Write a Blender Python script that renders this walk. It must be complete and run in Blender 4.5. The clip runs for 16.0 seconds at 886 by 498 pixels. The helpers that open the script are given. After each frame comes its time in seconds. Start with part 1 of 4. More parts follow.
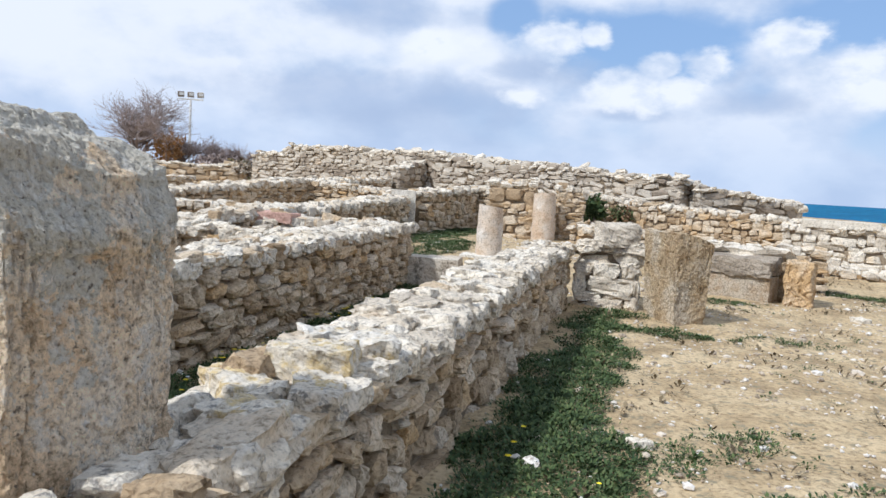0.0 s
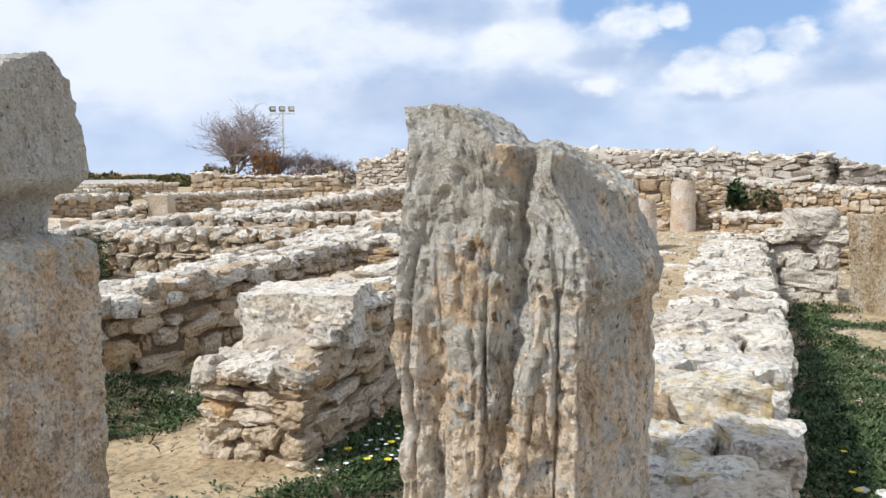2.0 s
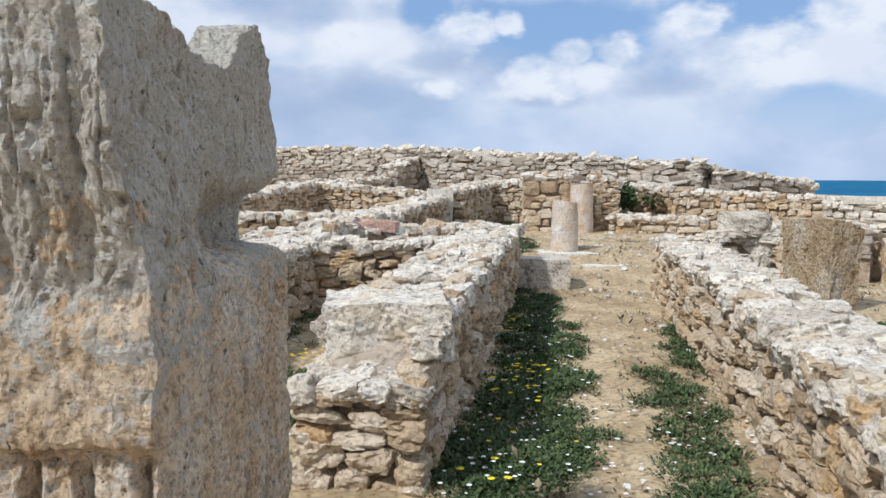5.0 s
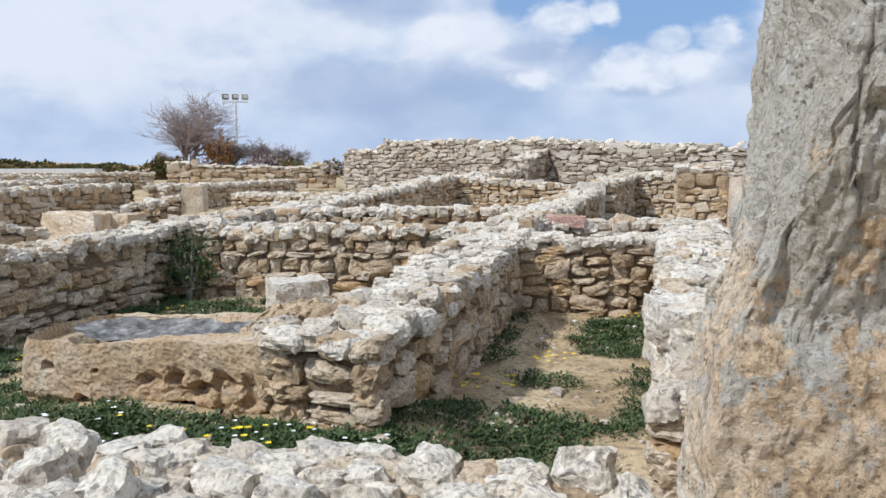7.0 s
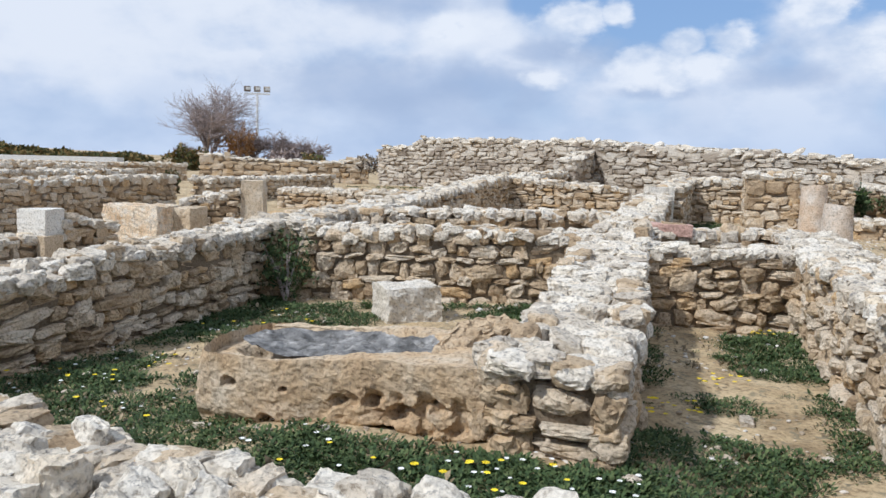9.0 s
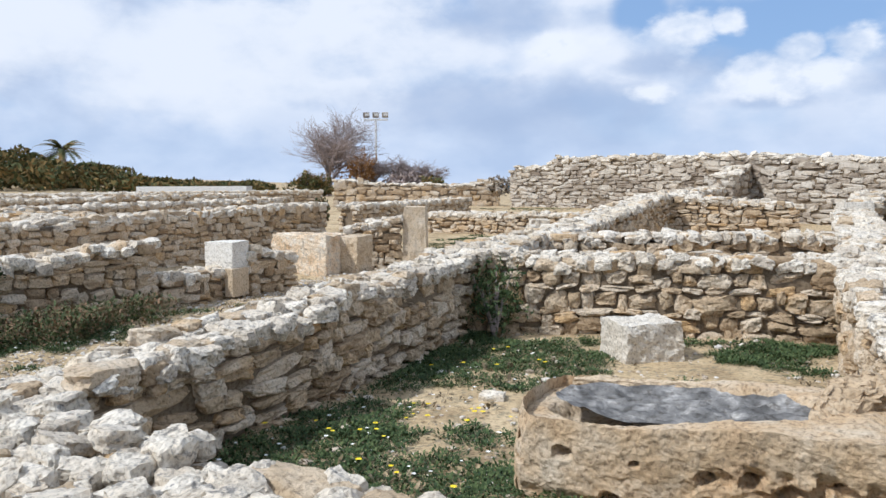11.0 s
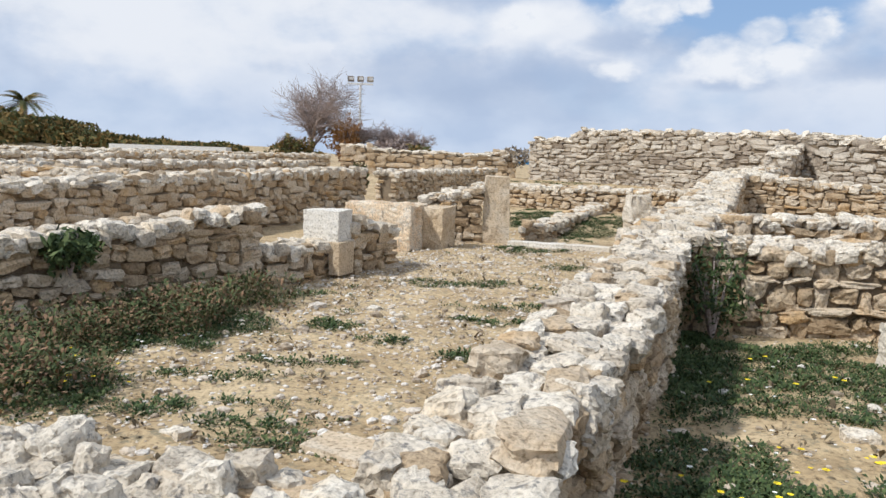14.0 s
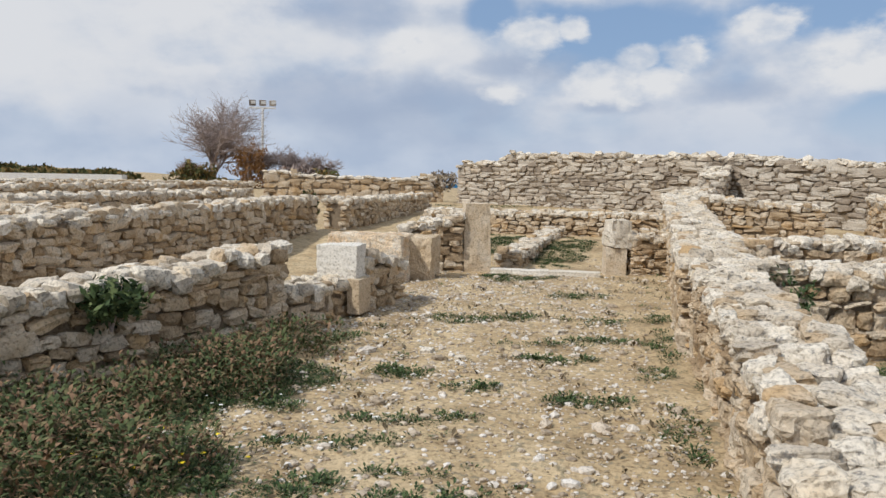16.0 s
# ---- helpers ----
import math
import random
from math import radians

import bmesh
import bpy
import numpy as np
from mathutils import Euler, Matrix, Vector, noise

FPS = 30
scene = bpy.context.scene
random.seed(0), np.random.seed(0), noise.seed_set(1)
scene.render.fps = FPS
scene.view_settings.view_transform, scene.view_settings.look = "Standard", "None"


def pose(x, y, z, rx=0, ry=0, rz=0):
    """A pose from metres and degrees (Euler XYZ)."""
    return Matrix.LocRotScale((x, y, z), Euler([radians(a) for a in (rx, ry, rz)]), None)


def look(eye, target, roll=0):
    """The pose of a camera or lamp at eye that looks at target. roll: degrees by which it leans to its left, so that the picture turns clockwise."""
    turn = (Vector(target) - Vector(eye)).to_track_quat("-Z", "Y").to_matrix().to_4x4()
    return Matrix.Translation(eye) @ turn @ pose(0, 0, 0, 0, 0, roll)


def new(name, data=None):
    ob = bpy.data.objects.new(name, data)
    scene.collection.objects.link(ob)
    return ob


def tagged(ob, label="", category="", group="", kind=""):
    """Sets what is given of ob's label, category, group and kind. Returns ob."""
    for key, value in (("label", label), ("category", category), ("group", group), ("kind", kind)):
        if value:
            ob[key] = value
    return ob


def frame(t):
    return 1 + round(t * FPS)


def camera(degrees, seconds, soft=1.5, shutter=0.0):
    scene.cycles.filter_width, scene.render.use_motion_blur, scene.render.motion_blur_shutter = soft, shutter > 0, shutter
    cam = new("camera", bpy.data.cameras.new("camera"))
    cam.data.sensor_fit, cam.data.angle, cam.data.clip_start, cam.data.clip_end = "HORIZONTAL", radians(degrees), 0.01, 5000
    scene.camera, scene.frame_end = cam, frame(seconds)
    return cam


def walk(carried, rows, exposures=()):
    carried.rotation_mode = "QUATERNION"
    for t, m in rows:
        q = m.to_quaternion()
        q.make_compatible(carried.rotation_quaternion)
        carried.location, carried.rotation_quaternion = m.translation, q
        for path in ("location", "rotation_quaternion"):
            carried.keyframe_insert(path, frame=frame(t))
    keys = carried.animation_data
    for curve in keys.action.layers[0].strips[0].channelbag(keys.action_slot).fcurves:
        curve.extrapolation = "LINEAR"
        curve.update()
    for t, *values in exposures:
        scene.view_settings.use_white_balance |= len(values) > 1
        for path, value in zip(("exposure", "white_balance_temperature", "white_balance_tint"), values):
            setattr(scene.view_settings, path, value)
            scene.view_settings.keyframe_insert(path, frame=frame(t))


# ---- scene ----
cam = camera(60.2, 16.0)
PATH = [
    (0, (0.547, 0.959, 1.366), (0.308, 2.937, 1.192), 3.3),
    (0.5, (0.362, 1.074, 1.359), (0.087, 3.045, 1.159), 0.2),
    (1, (0.118, 1.2, 1.36), (-0.276, 3.152, 1.18), 0.6),
    (1.5, (-0.193, 1.208, 1.366), (-0.657, 3.146, 1.189), 0.1),
    (2, (-0.492, 1.211, 1.372), (-0.948, 3.15, 1.188), -0.6),
    (2.5, (-0.761, 1.334, 1.346), (-1.116, 3.291, 1.143), -0.6),
    (3, (-1.011, 1.412, 1.347), (-1.214, 3.391, 1.141), -0.7),
    (3.2, (-1.12, 1.395, 1.336), (-1.254, 3.381, 1.142), -0.0),
    (5.5, (-2.045, 1.25, 1.393), (-2.092, 3.24, 1.207), 0.3),
    (6, (-2.382, 1.263, 1.395), (-2.602, 3.24, 1.19), -0.2),
    (6.5, (-2.665, 1.302, 1.411), (-2.971, 3.263, 1.164), 0.6),
    (7, (-2.934, 1.443, 1.395), (-3.22, 3.412, 1.189), -0.1),
    (7.5, (-3.211, 1.525, 1.415), (-3.541, 3.488, 1.223), 0.9),
    (8, (-3.496, 1.558, 1.419), (-3.738, 3.533, 1.215), 0.2),
    (8.5, (-3.774, 1.544, 1.442), (-3.997, 3.52, 1.233), 1.2),
    (9, (-4.021, 1.631, 1.436), (-4.325, 3.596, 1.222), 1.4),
    (9.5, (-4.293, 1.761, 1.459), (-4.66, 3.716, 1.253), 0.6),
    (10, (-4.546, 1.834, 1.473), (-5.062, 3.759, 1.307), 0.6),
    (12.5, (-6.373, 2.315, 1.422), (-6.976, 4.212, 1.223), -0.5),
    (13, (-6.761, 2.459, 1.402), (-7.345, 4.359, 1.175), 0.5),
    (13.5, (-7.165, 2.664, 1.401), (-7.702, 4.581, 1.213), 1.1),
    (14, (-7.545, 2.784, 1.388), (-8.019, 4.712, 1.148), 1.9),
    (14.5, (-7.895, 2.812, 1.413), (-8.28, 4.759, 1.16), 1.2),
    (15, (-8.209, 2.907, 1.396), (-8.495, 4.875, 1.183), 0.3),
    (15.5, (-8.571, 2.971, 1.419), (-8.784, 4.951, 1.232), 0.4),
    (16, (-8.975, 2.91, 1.428), (-9.18, 4.892, 1.253), 1.0),
]
EXPOSURES = [(0, 0.05, 5900, 10), (1.5, 0.15, 6020, 10), (3, -0.07, 5900, 10), (5.5, -0.09, 5880, 10), (8.5, -0.11, 5850, 10), (10, -0.04, 5850, 10), (12.5, 0.03, 6020, 10), (14, -0.04, 6220, 10), (15, -0.18, 6350, 10), (16, -0.28, 6420, 10)]
walk(cam, [(t, look(eye, target, roll)) for t, eye, target, roll in PATH], EXPOSURES)

# ---- light ----
SUN_TO = Vector((-0.56, -0.50, 0.80)).normalized()
world = bpy.data.worlds.new("sky")
scene.world = world
world.use_nodes = True


def link(nt, a, b):
    nt.links.new(a, b)


def node(nt, kind, **values):
    n = nt.nodes.new(kind)
    for key, value in values.items():
        n.inputs[key].default_value = value
    return n


def ramp(nt, fac, stops):
    n = nt.nodes.new("ShaderNodeValToRGB")
    while len(n.color_ramp.elements) < len(stops):
        n.color_ramp.elements.new(0.5)
    for e, (p, c) in zip(n.color_ramp.elements, stops):
        e.position = p
        e.color = (*c, 1) if len(c) == 3 else c
    nt.links.new(fac, n.inputs["Fac"])
    return n.outputs["Color"]


def blend(nt, fac, a, b, mode="MIX"):
    n = nt.nodes.new("ShaderNodeMix")
    n.data_type, n.blend_type = "RGBA", mode
    for key, value in (("Factor", fac), ("A", a), ("B", b)):
        sock = [s for s in n.inputs if s.name == key and (s.type == "RGBA" or key == "Factor" and s.type == "VALUE")][0]
        if isinstance(value, (int, float)):
            sock.default_value = value
        elif isinstance(value, tuple):
            sock.default_value = (*value, 1)
        else:
            nt.links.new(value, sock)
    return [s for s in n.outputs if s.type == "RGBA"][0]


def maths(nt, op, a, b=0.0):
    n = nt.nodes.new("ShaderNodeMath")
    n.operation = op
    for i, v in enumerate((a, b)):
        if isinstance(v, (int, float)):
            n.inputs[i].default_value = v
        else:
            nt.links.new(v, n.inputs[i])
    return n.outputs[0]


def make_world():
    nt = world.node_tree
    nt.nodes.clear()
    out = nt.nodes.new("ShaderNodeOutputWorld")
    bg = nt.nodes.new("ShaderNodeBackground")
    sky = nt.nodes.new("ShaderNodeTexSky")
    sky.sky_type, sky.sun_disc = "NISHITA", False
    sky.sun_elevation = math.asin(SUN_TO.z)
    sky.sun_rotation = math.atan2(SUN_TO.x, SUN_TO.y)
    sky.air_density, sky.dust_density = 1.0, 0.6
    geo = nt.nodes.new("ShaderNodeTexCoord")
    sep = nt.nodes.new("ShaderNodeSeparateXYZ")
    link(nt, geo.outputs["Generated"], sep.inputs[0])
    comb = nt.nodes.new("ShaderNodeCombineXYZ")
    link(nt, sep.outputs["X"], comb.inputs[0])
    link(nt, sep.outputs["Y"], comb.inputs[1])
    link(nt, maths(nt, "MULTIPLY", sep.outputs["Z"], 1.7), comb.inputs[2])

    def billow(scale, detail, rough, move):
        shift = nt.nodes.new("ShaderNodeVectorMath")
        shift.operation = "ADD"
        shift.inputs[1].default_value = move
        link(nt, comb.outputs[0], shift.inputs[0])
        n = node(nt, "ShaderNodeTexNoise", Scale=scale, Detail=detail, Roughness=rough, Distortion=0.0)
        link(nt, shift.outputs[0], n.inputs["Vector"])
        return n.outputs["Fac"]

    bearing = maths(nt, "ARCTAN2", sep.outputs["X"], sep.outputs["Y"])
    height = maths(nt, "ARCSINE", sep.outputs["Z"])

    def clouds(lobes, ragged, ragged_scale, move, low, high):
        """Cloud bank: soft lobes by bearing and height (radians) with their sizes, torn by noise."""
        best = None
        for az, el, wide, tall in lobes:
            u = maths(nt, "MULTIPLY", maths(nt, "SUBTRACT", bearing, az), 1 / wide)
            v = maths(nt, "MULTIPLY", maths(nt, "SUBTRACT", height, el), 1 / tall)
            d = maths(nt, "SUBTRACT", 1.0, maths(nt, "SQRT", maths(nt, "ADD", maths(nt, "MULTIPLY", u, u), maths(nt, "MULTIPLY", v, v))))
            best = d if best is None else maths(nt, "MAXIMUM", best, d)
        torn = maths(nt, "MULTIPLY", maths(nt, "SUBTRACT", billow(ragged_scale, 9.0, 0.56, move), 0.5), ragged)
        n = nt.nodes.new("ShaderNodeMapRange")
        n.interpolation_type = "SMOOTHSTEP"
        n.inputs["From Min"].default_value, n.inputs["From Max"].default_value = low, high
        link(nt, maths(nt, "ADD", maths(nt, "MAXIMUM", best, -1.5), torn), n.inputs["Value"])
        return n.outputs["Result"]

    clear = blend(nt, 0.6, sky.outputs["Color"], (4.4, 6.7, 10.6))
    cover = ramp(nt, billow(3.6, 8.0, 0.5, (0.0, 0.0, 0.0)), [(0.36, (0, 0, 0)), (0.5, (1, 1, 1))])
    gaps = clouds([(0.12, 0.19, 0.17, 0.06), (0.34, 0.20, 0.14, 0.05), (-0.05, 0.20, 0.05, 0.05), (0.42, 0.08, 0.10, 0.04)], 1.2, 7.0, (5.0, 1.0, 2.0), 0.0, 0.5)
    cover = blend(nt, gaps, cover, (0.0, 0.0, 0.0))
    tone = ramp(nt, billow(6.0, 8.0, 0.52, (3.1, 7.7, 1.3)), [(0.36, (5.6, 6.6, 8.4)), (0.47, (7.4, 8.3, 9.8)), (0.57, (10.0, 10.3, 10.9))])
    mixed = blend(nt, cover, clear, tone)
    low = ramp(nt, sep.outputs["Z"], [(0.03, (0.85, 0.85, 0.85)), (0.13, (0, 0, 0))])
    haze = ramp(nt, billow(9.0, 6.0, 0.5, (1.0, 4.0, 9.0)), [(0.38, (6.2, 7.4, 9.4)), (0.6, (7.8, 8.8, 10.4))])
    mixed = blend(nt, low, mixed, haze)
    veil = clouds([(-0.42, 0.20, 0.26, 0.10), (-0.62, 0.15, 0.16, 0.09), (-0.135, 0.172, 0.10, 0.05), (-0.82, 0.2, 0.2, 0.1)], 2.0, 8.0, (2.0, 2.0, 7.0), -0.05, 0.75)
    mixed = blend(nt, veil, mixed, (10.4, 10.6, 11.0))
    grey = clouds([(-0.28, 0.103, 0.19, 0.045), (-0.10, 0.106, 0.11, 0.034), (0.26, 0.114, 0.085, 0.024), (-0.23, 0.205, 0.12, 0.03), (-0.03, 0.148, 0.06, 0.022), (0.10, 0.098, 0.09, 0.014)], 1.5, 10.0, (8.0, 3.0, 1.0), 0.0, 0.7)
    mixed = blend(nt, maths(nt, "MULTIPLY", grey, 0.62), mixed, (5.2, 6.3, 8.3))
    white = clouds([(0.105, 0.126, 0.075, 0.032), (0.165, 0.128, 0.05, 0.028), (0.20, 0.158, 0.045, 0.030), (0.14, 0.155, 0.035, 0.022), (0.005, 0.182, 0.055, 0.042), (0.06, 0.192, 0.03, 0.022),
                    (0.37, 0.145, 0.085, 0.045), (0.29, 0.19, 0.06, 0.028), (-0.03, 0.116, 0.04, 0.016), (0.46, 0.2, 0.06, 0.06), (-0.15, 0.17, 0.07, 0.03)], 1.7, 15.0, (4.0, 9.0, 5.0), 0.10, 0.55)
    puff = ramp(nt, billow(13.0, 7.0, 0.55, (7.0, 1.0, 3.0)), [(0.36, (7.6, 8.5, 9.9)), (0.52, (11.0, 11.1, 11.3))])
    mixed = blend(nt, maths(nt, "MULTIPLY", white, 0.95), mixed, puff)
    link(nt, mixed, bg.inputs["Color"])
    bg.inputs["Strength"].default_value = 0.082
    link(nt, bg.outputs[0], out.inputs["Surface"])


make_world()
sun = new("sun", bpy.data.lights.new("sun", "SUN"))
sun.data.energy, sun.data.angle, sun.data.color = 3.8, radians(3.0), (1.0, 0.95, 0.87)
sun.rotation_euler = SUN_TO.to_track_quat("Z", "Y").to_euler()

# ---- materials ----


def material(name, stops, scale=3.0, rough=0.9, bump=0.7, bump_scale=45.0, spots=None, spot_scale=25.0, spot_cut=0.62, vary=0.35, translucent=0.0):
    """Mottled mineral or plant surface: two noise scales, per piece tint, spots and fine relief."""
    m = bpy.data.materials.new(name)
    m.use_nodes = True
    nt = m.node_tree
    b = nt.nodes["Principled BSDF"]
    geo = nt.nodes.new("ShaderNodeNewGeometry")
    info = nt.nodes.new("ShaderNodeObjectInfo")
    rnd = maths(nt, "FRACT", maths(nt, "ADD", geo.outputs["Random Per Island"], info.outputs["Random"]))
    n1 = node(nt, "ShaderNodeTexNoise", Scale=scale, Detail=5.0, Roughness=0.6)
    link(nt, geo.outputs["Position"], n1.inputs["Vector"])
    mixv = maths(nt, "ADD", maths(nt, "MULTIPLY", n1.outputs["Fac"], 1.0 - vary), maths(nt, "MULTIPLY", rnd, vary))
    col = ramp(nt, mixv, stops)
    n2 = node(nt, "ShaderNodeTexNoise", Scale=bump_scale, Detail=6.0, Roughness=0.65)
    link(nt, geo.outputs["Position"], n2.inputs["Vector"])
    fine = ramp(nt, n2.outputs["Fac"], [(0.34, (0.50, 0.47, 0.44)), (0.48, (0.98, 0.98, 0.98)), (0.64, (1.14, 1.14, 1.14))])
    col = blend(nt, 1.0, col, fine, "MULTIPLY")
    if spots:
        n3 = node(nt, "ShaderNodeTexNoise", Scale=spot_scale, Detail=4.0, Roughness=0.7)
        link(nt, geo.outputs["Position"], n3.inputs["Vector"])
        mask = ramp(nt, n3.outputs["Fac"], [(spot_cut - 0.04, (0, 0, 0)), (spot_cut + 0.05, (0.85, 0.85, 0.85))])
        col = blend(nt, mask, col, spots)
    link(nt, col, b.inputs["Base Color"])
    b.inputs["Roughness"].default_value = rough
    b.inputs["Specular IOR Level"].default_value = 0.2
    if bump:
        n4 = node(nt, "ShaderNodeTexNoise", Scale=bump_scale * 0.3, Detail=4.0, Roughness=0.6)
        link(nt, geo.outputs["Position"], n4.inputs["Vector"])
        bp = node(nt, "ShaderNodeBump", Strength=bump, Distance=0.017)
        link(nt, maths(nt, "ADD", n2.outputs["Fac"], n4.outputs["Fac"]), bp.inputs["Height"])
        link(nt, bp.outputs[0], b.inputs["Normal"])
    return m


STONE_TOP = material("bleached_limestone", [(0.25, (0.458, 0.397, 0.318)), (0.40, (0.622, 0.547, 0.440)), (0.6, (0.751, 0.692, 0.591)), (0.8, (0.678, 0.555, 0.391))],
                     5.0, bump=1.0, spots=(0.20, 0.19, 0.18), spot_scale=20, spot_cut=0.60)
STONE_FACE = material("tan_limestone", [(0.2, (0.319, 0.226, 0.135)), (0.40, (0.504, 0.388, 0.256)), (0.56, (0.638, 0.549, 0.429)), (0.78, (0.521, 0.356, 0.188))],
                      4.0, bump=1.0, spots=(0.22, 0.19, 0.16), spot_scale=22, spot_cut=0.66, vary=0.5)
ERODED = material("eroded_grey_limestone", [(0.25, (0.221, 0.178, 0.136)), (0.42, (0.391, 0.332, 0.264)), (0.58, (0.561, 0.510, 0.433)), (0.8, (0.476, 0.374, 0.264))], 1.1, spots=(0.13, 0.11, 0.09), spot_scale=5, spot_cut=0.60, vary=0.35)
STONE_DARK = material("weathered_grey_stone", [(0.25, (0.17, 0.14, 0.11)), (0.45, (0.33, 0.28, 0.22)), (0.7, (0.48, 0.42, 0.34))],
                      4.0, spots=(0.10, 0.09, 0.08), spot_scale=18, spot_cut=0.62, vary=0.5)
CAP_MORTAR = material("dusty_cap_mortar", [(0.3, (0.289, 0.230, 0.170)), (0.52, (0.425, 0.357, 0.281)), (0.66, (0.527, 0.468, 0.391))], 5.0, bump=1.0, bump_scale=30)
MORTAR = material("earth_mortar", [(0.3, (0.176, 0.136, 0.092)), (0.7, (0.304, 0.240, 0.168))], 6.0, bump=0.8)


def pitted_stone(name, stops, streak, shell, lichen=None):
    """Eroded shelly sandstone: tan and grey patches, vertical runs, dark pits, pale shell chips and lichen."""
    m = material(name, stops, 3.4, bump=0, vary=0.08)
    nt = m.node_tree
    b = nt.nodes["Principled BSDF"]
    col = b.inputs["Base Color"].links[0].from_socket
    geo = nt.nodes.new("ShaderNodeNewGeometry")
    tall = nt.nodes.new("ShaderNodeVectorMath")
    tall.operation = "MULTIPLY"
    tall.inputs[1].default_value = (1, 1, 0.22)
    link(nt, geo.outputs["Position"], tall.inputs[0])
    runs = node(nt, "ShaderNodeTexNoise", Scale=16.0, Detail=6.0, Roughness=0.65)
    link(nt, tall.outputs[0], runs.inputs["Vector"])
    grain = node(nt, "ShaderNodeTexNoise", Scale=85.0, Detail=6.0, Roughness=0.75)
    link(nt, geo.outputs["Position"], grain.inputs["Vector"])
    if lichen:
        sep = nt.nodes.new("ShaderNodeSeparateXYZ")
        link(nt, geo.outputs["Position"], sep.inputs[0])
        spread = node(nt, "ShaderNodeTexNoise", Scale=5.0, Detail=9.0, Roughness=0.72)
        link(nt, geo.outputs["Position"], spread.inputs["Vector"])
        level = maths(nt, "ADD", maths(nt, "MULTIPLY", sep.outputs["Z"], 0.42), maths(nt, "MULTIPLY", spread.outputs["Fac"], 1.0))
        col = blend(nt, ramp(nt, level, [(0.98, (0, 0, 0)), (1.14, (0.85, 0.85, 0.85))]), col, lichen)
        crust = node(nt, "ShaderNodeTexNoise", Scale=13.0, Detail=8.0, Roughness=0.7)
        link(nt, geo.outputs["Position"], crust.inputs["Vector"])
        col = blend(nt, ramp(nt, crust.outputs["Fac"], [(0.53, (0, 0, 0)), (0.60, (0.55, 0.55, 0.55))]), col, (0.74, 0.72, 0.67))
    col = blend(nt, ramp(nt, runs.outputs["Fac"], [(0.58, (0, 0, 0)), (0.66, (0.75, 0.75, 0.75))]), col, streak)
    col = blend(nt, 1.0, col, ramp(nt, grain.outputs["Fac"], [(0.36, (0.50, 0.47, 0.44)), (0.43, (1.0, 1.0, 1.0)), (0.62, (1.22, 1.22, 1.22))]), "MULTIPLY")
    pit = node(nt, "ShaderNodeTexNoise", Scale=30.0, Detail=4.0, Roughness=0.65)
    link(nt, geo.outputs["Position"], pit.inputs["Vector"])
    hole = ramp(nt, pit.outputs["Fac"], [(0.31, (0.9, 0.9, 0.9)), (0.37, (0, 0, 0))])
    col = blend(nt, hole, col, (0.15, 0.12, 0.09))
    chip = node(nt, "ShaderNodeTexVoronoi", Scale=30.0)
    link(nt, geo.outputs["Position"], chip.inputs["Vector"])
    col = blend(nt, ramp(nt, chip.outputs["Distance"], [(0.13, (0.6, 0.6, 0.6)), (0.2, (0, 0, 0))]), col, shell)
    link(nt, col, b.inputs["Base Color"])
    rise = maths(nt, "ADD", maths(nt, "MULTIPLY", grain.outputs["Fac"], 1.0), maths(nt, "ADD", maths(nt, "MULTIPLY", pit.outputs["Fac"], 1.6), maths(nt, "MULTIPLY", runs.outputs["Fac"], -1.2)))
    bp = node(nt, "ShaderNodeBump", Strength=1.0, Distance=0.020)
    link(nt, rise, bp.inputs["Height"])
    link(nt, bp.outputs[0], b.inputs["Normal"])
    return m


SHELLY = pitted_stone("shelly_sandstone", [(0.30, (0.556, 0.383, 0.226)), (0.42, (0.754, 0.574, 0.380)), (0.52, (0.859, 0.715, 0.535)), (0.64, (0.872, 0.778, 0.642))], (0.36, 0.29, 0.22), (0.74, 0.70, 0.64), (0.60, 0.575, 0.50))
BROWN_STONE = pitted_stone("brown_sandstone", [(0.30, (0.27, 0.19, 0.115)), (0.46, (0.43, 0.32, 0.21)), (0.60, (0.54, 0.47, 0.37))], (0.14, 0.11, 0.08), (0.52, 0.47, 0.40))
TAN_STONE = pitted_stone("tan_shelly_sandstone", [(0.30, (0.336, 0.232, 0.128)), (0.46, (0.480, 0.368, 0.232)), (0.60, (0.560, 0.480, 0.368))], (0.25, 0.19, 0.13), (0.66, 0.60, 0.50))
LICHEN_STONE = material("lichen_yellow_limestone", [(0.28, (0.508, 0.443, 0.353)), (0.44, (0.607, 0.549, 0.451)), (0.54, (0.541, 0.418, 0.213)), (0.60, (0.607, 0.541, 0.435)), (0.74, (0.648, 0.615, 0.558))], 14.0, spots=(0.26, 0.22, 0.16), spot_scale=24, spot_cut=0.62)
COLUMN_STONE = material("pale_pinkish_column_stone", [(0.30, (0.496, 0.320, 0.192)), (0.45, (0.576, 0.464, 0.352)), (0.62, (0.640, 0.592, 0.528))], 2.6, bump=0.6, spots=(0.36, 0.28, 0.2), spot_scale=14, spot_cut=0.64)
WHITE_BLOCK = material("pale_cut_limestone", [(0.3, (0.568, 0.507, 0.413)), (0.6, (0.705, 0.671, 0.602))], 3.0, bump=0.45, spots=(0.40, 0.36, 0.30), spot_cut=0.70)
TAN_BLOCK = material("tan_cut_sandstone", [(0.3, (0.437, 0.328, 0.210)), (0.55, (0.571, 0.462, 0.328)), (0.7, (0.622, 0.546, 0.437))], 3.5, bump=0.6, spots=(0.22, 0.16, 0.11), spot_cut=0.70)
